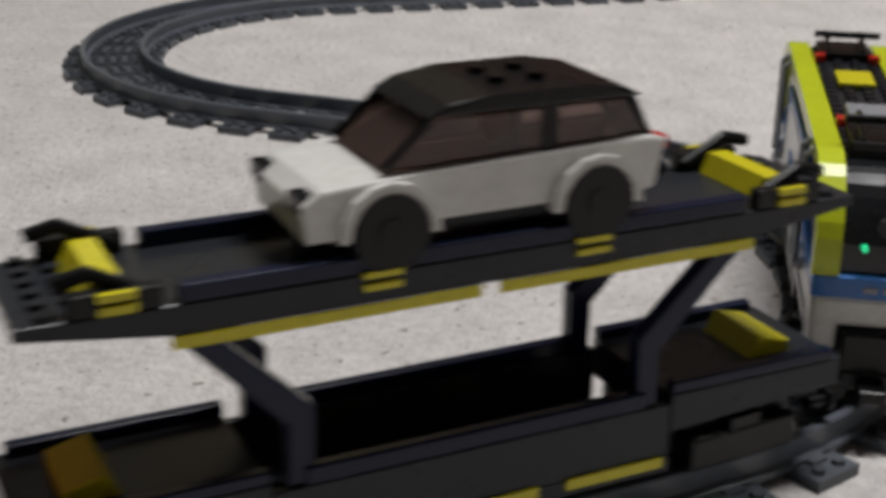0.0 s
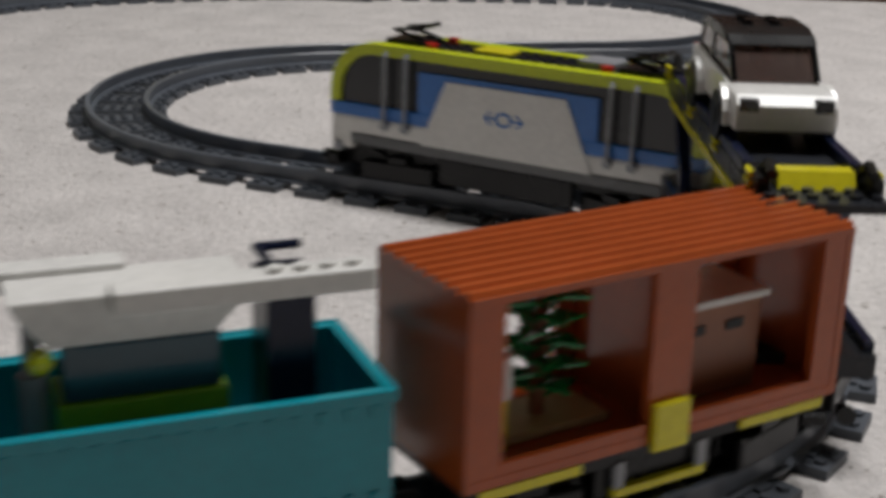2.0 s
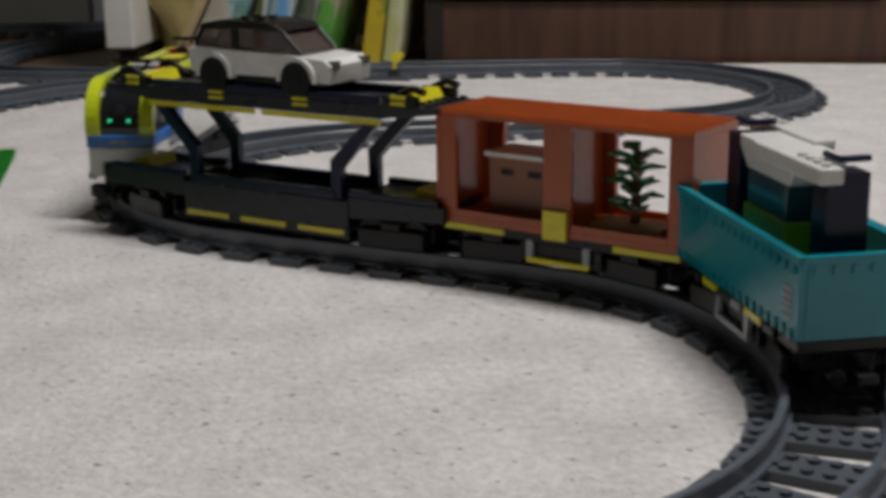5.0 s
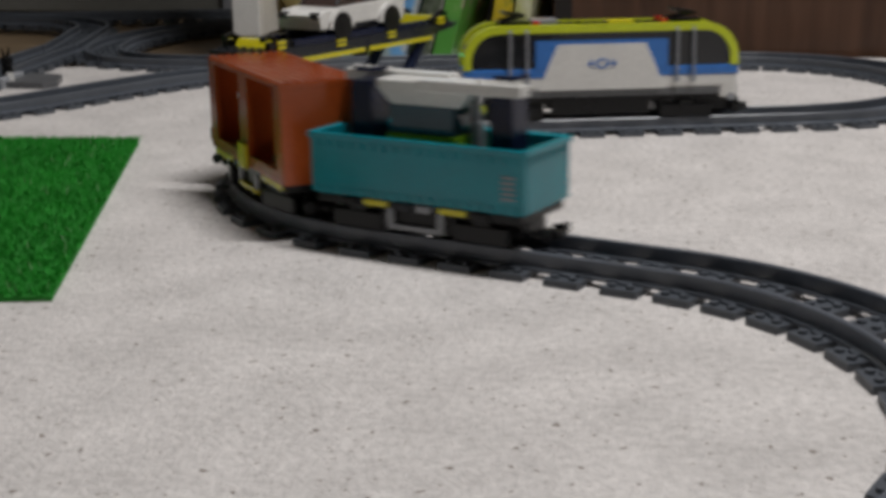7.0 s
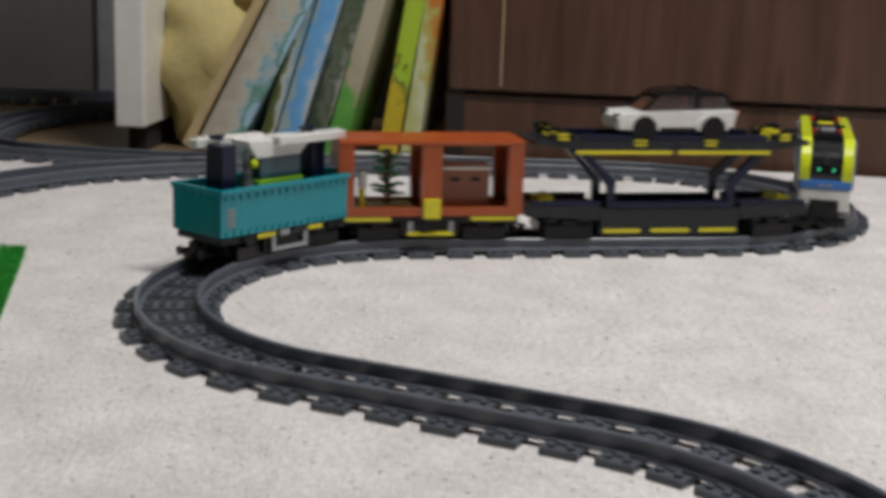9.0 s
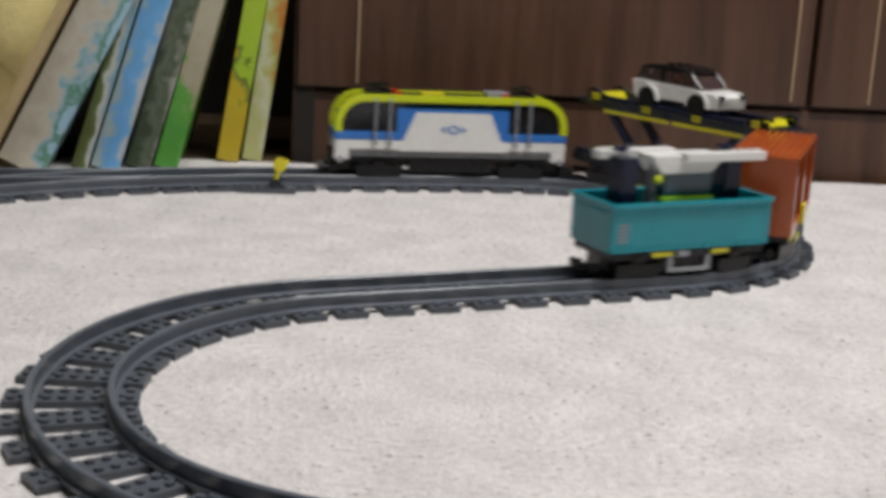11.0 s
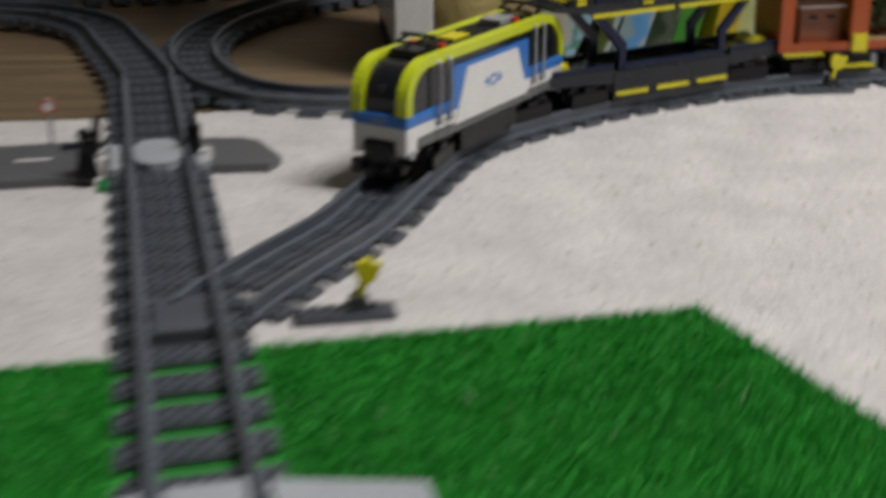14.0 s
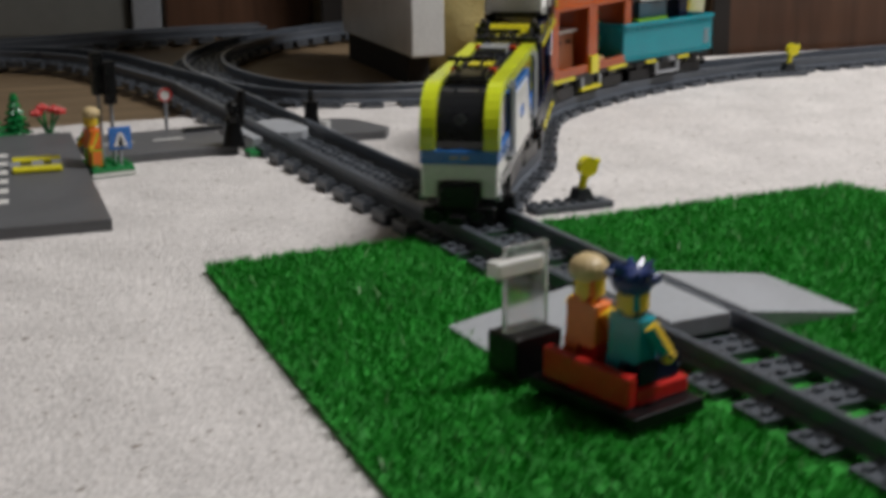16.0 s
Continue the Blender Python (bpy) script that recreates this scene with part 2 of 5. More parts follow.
RAD = 0.190
BEND_1, BEND_2, BEND_3 = (0.054, -0.413), (0.0, 0.0), (0.109, 0.44)
b_out, b_in = tangent(BEND_1, BEND_2, RAD, 1)
c_out, c_in = tangent(BEND_2, BEND_3, RAD, -1)
A_HEAD = 29.0
a_dir = np.array((math.cos(radians(A_HEAD)), math.sin(radians(A_HEAD))))
a_end = np.array(arc_points(*BEND_1, RAD, A_HEAD - 90, A_HEAD - 89)[0])
RUN_IN = 1.3 + RAD * radians(A_HEAD - 10.0)
raw = [tuple(a_end - a_dir * u) for u in np.linspace(RUN_IN, 0.02, 40)]
raw += arc_points(*BEND_1, RAD, A_HEAD - 90, b_out + 360 if b_out < A_HEAD - 90 else b_out)
while b_in < c_out:
    b_in += 360
while b_in - c_out >= 360:
    b_in -= 360
raw += arc_points(*BEND_2, RAD, b_in, c_out)
raw += arc_points(*BEND_3, RAD, c_in, 84 + (360 if c_in > 84 else 0))
MAIN_DIR = np.array((math.cos(radians(100.3)), math.sin(radians(100.3))))
MAIN_P = np.array((-0.604, 0.0))
raw += smooth_points([(0.06, 0.624), (-0.06, 0.601), (-0.172, 0.579), (-0.285, 0.531), (-0.378, 0.471), (-0.455, 0.397), (-0.499, 0.305), (-0.531, 0.22), (-0.571, 0.149), (-0.602, 0.085), (-0.607, 0.02), (-0.596, -0.05), (-0.583, -0.117), (-0.5, -0.58)])
LINE = np.array(raw)
keep = np.concatenate([[True], np.hypot(*np.diff(LINE, axis=0).T) > 1e-5])
LINE = LINE[keep]
DIST = np.concatenate([[0], np.cumsum(np.hypot(*np.diff(LINE, axis=0).T))])


def on_line(s):
    """The place at s metres along the line."""
    return np.array((np.interp(s, DIST, LINE[:, 0]), np.interp(s, DIST, LINE[:, 1])))


# ---- the setting ----
def build_setting():
    floor = solid("floor", bx(-3.0, 3.0, -3.0, 2.2, -0.06, -0.007), FLOORWOOD, "brown wooden floor, worn and softly shining", "floor", kind="structure")
    bm = bmesh.new()
    edge = [(-2.6, 0.24), (-0.90, 0.482), (-0.60, 0.525), (-0.44, 0.56), (-0.36, 0.66), (-0.10, 0.715), (1.9, 0.76)]
    pts = smooth_points(edge, 0.03)
    rng = random.Random(5)
    far = [(x, y + rng.uniform(-0.003, 0.003)) for x, y in pts]
    ring = [(-2.6, -1.05)] + far + [(1.9, -1.05)]
    top = [bm.verts.new((x, y, 0.0)) for x, y in ring]
    low = [bm.verts.new((x, y, -0.007)) for x, y in ring]
    bm.faces.new(top)
    for i in range(len(top)):
        j = (i + 1) % len(top)
        bm.faces.new((top[i], low[i], low[j], top[j]))
    bmesh.ops.recalc_face_normals(bm, faces=bm.faces)
    solid("carpet", bm, CARPET, "off-white short-pile carpet with darker flecks on the floor", "carpet", kind="structure")
    for nm, a in (("wall_north", (-3, 3, 1.20, 1.30, -0.007, 2.5)), ("wall_south", (-3, 3, -3.0, -2.9, -0.007, 2.5)), ("wall_west", (-3.0, -2.9, -2.9, 1.20, -0.007, 2.5)), ("wall_east", (2.9, 3.0, -2.9, 1.20, -0.007, 2.5))):
        solid(nm, bx(*a), WALLPAINT, "plain pale painted wall of the room", "wall", kind="structure")
    solid("ceiling", bx(-3.0, 3.0, -3.0, 1.30, 2.5, 2.6), CEILPAINT, "plain white painted ceiling", "ceiling", kind="structure")
    solid("wall_panel", bx(-0.700, 0.0, 1.192, 1.199, -0.007, 2.4), CREAM, "cream painted stretch of the far wall", "wall", kind="structure")
    solid("baseboard", bx(-0.698, -0.50, 1.172, 1.1915, -0.007, 0.060, bevel=0.003), CABWOOD, "dark wooden baseboard along the cream wall", "baseboard", kind="structure")
    door = thing("door_1", "closed grey painted door in a pale frame", "door", kind="structure")
    part("leaf", bx(-1.50, -0.745, 1.176, 1.199, 0.0, 2.02, bevel=0.003), DOORGREY, door)
    part("door_frame", bx(-0.742, -0.704, 1.165, 1.199, -0.007, 2.07, bevel=0.003), GREY, door, "pale door frame")
    lamp = thing("ceiling_lamp", "white fluorescent tube lamp on the ceiling, switched on", "lamp")
    x, y = LAMP_AT[:2]
    part("housing", bx(x - 0.62, x + 0.62, y - 0.05, y + 0.05, 2.42, 2.5, bevel=0.004), WHITE, lamp)
    bm = bmesh.new()
    cyl(bm, (x - 0.59, y, 2.385), (x + 0.59, y, 2.385), 0.018, 16)
    part("tube", bm, LAMPGLOW, lamp, "glowing tube")


def build_cabinet():
    """The long brown cabinet behind the track: plinth, framed doors, and the open bay beside it."""
    cab = thing("cabinet", "long dark brown wooden cabinet with framed doors on a plinth", "cabinet", at=pose(0, 0, 0, 0, 0, 2.0))
    y = 0.735
    part("plinth", bx(-0.095, 1.75, y + 0.006, y + 0.36, -0.007, 0.073, bevel=0.002), CABWOOD, cab)
    part("carcass", bx(-0.095, 1.75, y + 0.02, y + 0.36, 0.0735, 0.80), CABWOOD, cab)
    x = -0.093
    for i in range(3):
        w = 0.55
        d = part("door", bx(x + 0.002, x + w - 0.004, y, y + 0.0185, 0.078, 0.79, bevel=0.002), CABWOOD, cab)
        for sx in (x + 0.064, x + w - 0.022):
            part("moulding", bx(sx - 0.0016, sx + 0.0016, y - 0.0018, y + 0.001, 0.083, 0.75), PALEWOOD, d, "thin pale moulding line")
        x += w
    bay = thing("bookcase_bay", "open shelf bay, its inside shade painted near-black", "shelf")
    # bay panels coloured near-black for the shade inside
    part("back_panel", bx(-0.50, -0.097, 1.10, 1.115, -0.007, 0.8), SHADEBLACK, bay)
    part("side_panel", bx(-0.118, -0.098, 0.735, 1.10, -0.007, 0.8), SHADEBLACK, bay)
    white = thing("white_cabinet", "tall narrow white furniture end raised over a dark block for the shadow gap", "cabinet", at=pose(-0.497, 0.634, 0, 0, 0, 4))
    part("front", bx(0.0, 0.035, 0.0, 0.012, 0.024, 0.75, bevel=0.002), WHITE, white)
    part("side", bx(0.0005, 0.012, 0.0125, 0.26, 0.024, 0.75, bevel=0.002), WHITE, white)
    part("side", bx(0.023, 0.0345, 0.0125, 0.26, 0.024, 0.75, bevel=0.002), WHITE, white)
    # near-black block added to stand for the shadow gap under the white end
    part("plinth", bx(0.006, 0.029, 0.03, 0.255, -0.007, 0.0238), SHADEBLACK, white)


def build_books():
    covers = [
        ("leaning boxed picture book, cream with a pale blue leafy edge", (-0.372, 0.615), 27, 0.044, 0.22, (0.5, 0.1), [(0.30, (0.46, 0.41, 0.32)), (0.52, (0.58, 0.54, 0.44)), (0.60, (0.30, 0.48, 0.56)), (0.68, (0.10, 0.26, 0.14)), (0.72, (0.38, 0.58, 0.70))]),
        ("slim leaning book with an olive and white cover", (-0.318, 0.625), 17, 0.015, 0.20, (0.5, 0.25), [(0.30, (0.09, 0.11, 0.03)), (0.46, (0.12, 0.16, 0.05)), (0.54, (0.58, 0.58, 0.52)), (0.74, (0.20, 0.38, 0.48))]),
        ("leaning book with a sky blue and white cover", (-0.294, 0.625), 17, 0.026, 0.20, (0.5, 0.1), [(0.26, (0.34, 0.44, 0.44)), (0.42, (0.14, 0.38, 0.70)), (0.60, (0.17, 0.44, 0.78)), (0.74, (0.55, 0.60, 0.62))]),
        ("leaning book with a dark grey-green cover", (-0.265, 0.64), 16, 0.024, 0.21, (0.35, 0.2), [(0.34, (0.04, 0.06, 0.03)), (0.48, (0.13, 0.15, 0.11)), (0.58, (0.07, 0.10, 0.05)), (0.72, (0.36, 0.36, 0.32))]),
        ("leaning book with a bright green and cream cover", (-0.239, 0.645), 15, 0.022, 0.21, (0.1, 0.8), [(0.22, (0.09, 0.33, 0.05)), (0.40, (0.13, 0.38, 0.06)), (0.47, (0.40, 0.36, 0.24)), (0.70, (0.48, 0.44, 0.32))]),
        ("leaning book with a yellow and lime spine", (-0.184, 0.70), 9, 0.022, 0.21, (0.1, 0.7), [(0.26, (0.52, 0.38, 0.02)), (0.40, (0.55, 0.42, 0.02)), (0.48, (0.10, 0.16, 0.03)), (0.54, (0.38, 0.56, 0.03)), (0.76, (0.40, 0.55, 0.05))]),
        ("leaning book with a pale green and orange spine", (-0.160, 0.71), 8, 0.020, 0.21, (0.3, 0.6), [(0.28, (0.46, 0.48, 0.20)), (0.48, (0.60, 0.60, 0.42)), (0.60, (0.44, 0.46, 0.14)), (0.74, (0.52, 0.18, 0.03))]),
    ]
    for label, (x, y), lean, thick, deep, (across, along), stops in covers:
        inks = bands_material("cover_print", stops, thick, across, along)
        b = thing("picture_book", label, "book", group="books leaning in the shelf", at=pose(x, y, 0.0015, 0, lean, 3))
        t = thick
        part("spine", bx(-t / 2, t / 2, 0, 0.004, 0, 0.34, bevel=0.001), inks, b)
        part("cover", bx(-t / 2, -t / 2 + 0.003, 0.0042, deep, 0, 0.34), inks, b)
        part("cover", bx(t / 2 - 0.003, t / 2, 0.0042, deep, 0, 0.34), inks, b)
        part("page_block", bx(-t / 2 + 0.0032, t / 2 - 0.0032, 0.006, deep - 0.004, 0.003, 0.337), TAN, b, "cream page edges")
    board = thing("wooden_frame", "pale wooden board leaning beside the books", "frame", at=pose(-0.400, 0.618, 0.0060, 0, 27, 3))
    part("board", bx(-0.012, 0.000, 0, 0.20, 0, 0.36, bevel=0.002), TAN, board)
    bag = bmesh.new()
    ball(bag, (0, 0, 0.10), 0.075, 1.0, 0.8, 1.55, seg=28)
    for v in bag.verts:
        v.co += Vector((1, 1, 0.4)) * (noise.noise(v.co * 18) * 0.012)
        v.co.z = max(v.co.z, -0.007)
    sack = thing("cloth_bag", "slumped pale yellow cloth bag with a tied corner", "bag", at=pose(-0.415, 0.755, 0.0))
    part("body", bag, CLOTH, sack, smooth=True)
    knot = bmesh.new()
    ball(knot, (0.052, -0.028, 0.185), 0.016, 1.1, 0.9, 0.9, seg=16)
    ball(knot, (0.068, -0.030, 0.192), 0.010, seg=12)
    for v in knot.verts:
        v.co += Vector((1, 1, 1)) * (noise.noise(v.co * 60) * 0.003)
    part("knot", knot, CLOTH, sack, "tied corner", smooth=True)



def side_line(line, off):
    d = np.gradient(line, axis=0)
    d /= np.hypot(*d.T)[:, None]
    return line + np.stack((-d[:, 1], d[:, 0]), 1) * off


def even(points, step):
    p = np.array(points)
    p = p[np.concatenate([[True], np.hypot(*np.diff(p, axis=0).T) > 1e-6])]
    s = np.concatenate([[0], np.cumsum(np.hypot(*np.diff(p, axis=0).T))])
    q = np.arange(0, s[-1], step)
    return np.stack((np.interp(q, s, p[:, 0]), np.interp(q, s, p[:, 1])), 1)


RAIL_PROFILE = [(-0.0034, 0.0), (0.0034, 0.0), (0.0034, 0.0018), (0.0014, 0.0028), (0.0018, 0.0096), (0.0012, 0.0102), (-0.0012, 0.0102), (-0.0018, 0.0096), (-0.0014, 0.0028), (-0.0034, 0.0018)]
sleeper_mesh = filler_mesh = None


def sleeper_shape():
    bm = bmesh.new()
    box(bm, -0.0100, 0.0100, -0.0338, 0.0338, -0.0032, 0.0034)
    for ix in (-0.005, 0.005):
        for iy in (-0.0292, -0.012, -0.004, 0.004, 0.012, 0.0292):
            cyl(bm, (ix, iy, 0.0034), (ix, iy, 0.0050), 0.0024, 6)
    box(bm, -0.0036, 0.0036, -0.0262, -0.0142, 0.0034, 0.0046)
    box(bm, -0.0036, 0.0036, 0.0142, 0.0262, 0.0034, 0.0046)
    return mesh_of("sleeper", bm, TRACK)


def filler_shape():
    bm = bmesh.new()
    box(bm, -0.0052, 0.0052, -0.0160, 0.0160, -0.0030, 0.0026)
    for iy in (-0.012, -0.004, 0.004, 0.012):
        cyl(bm, (0, iy, 0.0026), (0, iy, 0.0042), 0.0024, 6)
    return mesh_of("filler_tie", bm, TRACK)


def build_track(name, points, label, z=0.0, dense=None):
    global sleeper_mesh, filler_mesh
    if sleeper_mesh is None:
        sleeper_mesh, filler_mesh = sleeper_shape(), filler_shape()
    tr = thing(name, label, "toy track", kind="structure")
    line = even(points, 0.008)
    for off in (-0.0200, 0.0200):
        bm = bmesh.new()
        sweep(bm, [(x, y, z + 0.0034) for x, y in side_line(line, off)], RAIL_PROFILE)
        part("rail", bm, RAIL, tr)
    ties = even(points, 0.0160)
    for i in range(1, len(ties) - 1, 2):
        d = ties[i + 1] - ties[i - 1]
        ob = new("sleeper", sleeper_mesh)
        ob.parent = tr
        ob.matrix_basis = pose(ties[i][0], ties[i][1], z + 0.0005, 0, 0, math.degrees(math.atan2(d[1], d[0])))
        if dense and dense(ties[i + 1]):
            ob = new("filler_tie", filler_mesh)
            ob.parent = tr
            ob.matrix_basis = pose(ties[i + 1][0], ties[i + 1][1], z + 0.0005, 0, 0, math.degrees(math.atan2(d[1], d[0])))
    return tr


def build_tracks():
    main = [tuple(MAIN_P + MAIN_DIR * u) for u in (-0.62, -0.4, -0.2, 0.0, 0.2, 0.4, 0.6)]
    end = MAIN_P + MAIN_DIR * 0.62
    main = main[:-1] + smooth_points([main[-1], tuple(end), (-0.760, 0.74), (-0.802, 0.845), (-0.88, 0.915), (-0.99, 0.93), (-1.2, 0.94), (-1.7, 0.95)])
    build_track("track_serpentine", LINE[(DIST < DIST[-1] - 0.66) & (DIST > 0.60)], "winding dark grey plastic toy railway track on the carpet", dense=lambda p: p[0] < -0.34 and p[1] > 0.12)
    build_track("track_straight", main, "straight dark grey plastic toy railway track crossing a green mat", z=0.003, dense=lambda p: 0.11 < p[1] < 0.35)
    loop = smooth_points([(-0.17, 0.579), (-0.28, 0.545), (-0.38, 0.522), (-0.48, 0.520), (-0.57, 0.528), (-0.632, 0.565), (-0.672, 0.645), (-0.69, 0.75), (-0.672, 0.86), (-0.61, 0.97), (-0.50, 1.06), (-0.36, 1.11)])
    build_track("track_loop", loop, "dark grey plastic toy railway track running onto the wooden floor")
    build_track("track_wall", smooth_points([(-0.58, 1.10), (-0.72, 1.085), (-0.88, 1.04), (-1.05, 1.0), (-1.3, 0.985)]), "dark grey plastic toy railway track along the far wall")
    bm = bmesh.new()
    box(bm, -0.014, 0.014, -0.022, 0.022, 0.0005, 0.0072)
    plate = solid("switch_plate", bm, TRACK, "flat grey filler plate in the track switch", "plate")
    c = MAIN_P + MAIN_DIR * 0.075
    plate.matrix_world = pose(c[0], c[1], 0.004, 0, 0, 100.3 - 90)


def build_lever(at):
    lv = thing("switch_lever", "yellow plastic switch lever on a dark grey base beside the track", "lever", group="switch levers", at=at)
    bm = bmesh.new()
    box(bm, -0.034, 0.020, -0.008, 0.008, 0.0, 0.0045, bevel=0.0006)
    for i in range(6):
        for y in (-0.004, 0.004):
            cyl(bm, (-0.030 + i * 0.008, y, 0.0045), (-0.030 + i * 0.008, y, 0.0062), 0.0024, 8)
    part("base", bm, TRACK, lv)
    bm = bmesh.new()
    prism(bm, [(-0.006, 0.0045), (0.008, 0.0045), (0.005, 0.013), (-0.003, 0.013)], -0.005, 0.005, 0.0005)
    part("stand", bm, DARKGREY, lv)
    bm = bmesh.new()
    cyl(bm, (0.001, 0, 0.010), (0.004, 0, 0.024), 0.0026, 10)
    cyl(bm, (0.005, -0.003, 0.026), (0.005, 0.003, 0.026), 0.0062, 16)
    cyl(bm, (0.005, 0, 0.027), (0.013, 0, 0.029), 0.0022, 8)
    part("handle", bm, YELLOW, lv, "bright yellow handle")
    return lv


MAT = [(-0.765, 0.017), (-0.347, 0.083), (-0.190, -0.325), (-0.715, -0.46)]


def build_mat():
    mat = thing("grass_mat", "bright green artificial grass mat lying on the carpet", "mat", kind="structure")
    bm = bmesh.new()
    top = [bm.verts.new((x, y, 0.0030)) for x, y in MAT]
    low = [bm.verts.new((x, y, 0.0)) for x, y in MAT]
    bm.faces.new(top)
    for i in range(4):
        bm.faces.new((top[i], low[i], low[(i + 1) % 4], top[(i + 1) % 4]))
    bmesh.ops.recalc_face_normals(bm, faces=bm.faces)
    part("backing", bm, MATBASE, mat)
    rng = np.random.RandomState(3)
    for nm, mt, n, hi in (("blades", BLADE, 150000, 0.0046), ("pale_blades", PALEBLADE, 900, 0.0075)):
        u, v = rng.rand(n, 1), rng.rand(n, 1)
        q = [np.array(p) for p in MAT]
        base = (1 - v) * ((1 - u) * q[0] + u * q[1]) + v * ((1 - u) * q[3] + u * q[2])
        ang = rng.rand(n) * 6.283
        h = hi * (0.55 + 0.6 * rng.rand(n))
        w = 0.0007
        lean = rng.randn(n, 2) * 0.0028
        off = np.abs((base[:, 0] - MAIN_P[0]) * MAIN_DIR[1] - (base[:, 1] - MAIN_P[1]) * MAIN_DIR[0])
        h = np.where(off < 0.036, h * 0.12, h)
        dx, dy = np.cos(ang) * w, np.sin(ang) * w
        verts = np.empty((n, 3, 3))
        verts[:, 0] = np.stack((base[:, 0] - dx, base[:, 1] - dy, np.full(n, 0.0028)), 1)
        verts[:, 1] = np.stack((base[:, 0] + dx, base[:, 1] + dy, np.full(n, 0.0028)), 1)
        verts[:, 2] = np.stack((base[:, 0] + lean[:, 0], base[:, 1] + lean[:, 1], 0.0028 + h), 1)
        me = bpy.data.meshes.new(nm)
        me.from_pydata(verts.reshape(-1, 3).tolist(), [], np.arange(3 * n).reshape(-1, 3).tolist())
        me.materials.append(mt)
        ob = new(nm, me)
        ob.parent = mat
        tagged(ob, kind="stuff")


# ---- the train ----
def bogie(parent, x, wheel_r=0.0085, base=0.030):
    bg = new("bogie")
    bm = bmesh.new()
    box(bm, -base / 2 - 0.010, base / 2 + 0.010, -0.0165, 0.0165, 0.017, 0.027, bevel=0.001)
    for s in (-1, 1):
        box(bm, -base / 2 - 0.007, base / 2 + 0.007, s * 0.0228 - 0.0022, s * 0.0228 + 0.0022, 0.0135, 0.0255, bevel=0.0012)
        box(bm, -0.006, 0.006, s * 0.0195 - 0.005, s * 0.0195 + 0.005, 0.018, 0.029)
    me = mesh_of("bogie", bm, BLACK)
    bpy.data.objects.remove(bg)
    bg = new("bogie", me)
    bg.parent = parent
    bg.location = (x, 0, 0)
    for dx in (-base / 2, base / 2):
        for s in (-1, 1):
            bm = bmesh.new()
            cyl(bm, (dx, s * 0.0165, 0.0136 + wheel_r), (dx, s * 0.0198, 0.0136 + wheel_r), wheel_r, 18)
            cyl(bm, (dx, s * 0.0152, 0.0136 + wheel_r), (dx, s * 0.0165, 0.0136 + wheel_r), wheel_r * 1.1, 18)
            part("wheel", bm, BLACK, bg)
    return bg


def studs(bm, xs, ys, z, r=0.0024):
    for x in xs:
        for y in ys:
            cyl(bm, (x, y, z), (x, y, z + 0.0017), r, 10)


def coupler(parent, x, d):
    bm = bmesh.new()
    box(bm, min(x, x + d * 0.012), max(x, x + d * 0.012), -0.005, 0.005, 0.017, 0.022, bevel=0.001)
    for s in (-1, 1):
        cyl(bm, (x, s * 0.013, 0.0205), (x + d * 0.007, s * 0.013, 0.0205), 0.0022, 10)
        cyl(bm, (x + d * 0.007, s * 0.013, 0.0205), (x + d * 0.009, s * 0.013, 0.0205), 0.0040, 12)
    part("coupling", bm, BLACK, parent)


L_LOCO, L_CAR, L_BROWN, L_TEAL = 0.250, 0.267, 0.161, 0.152


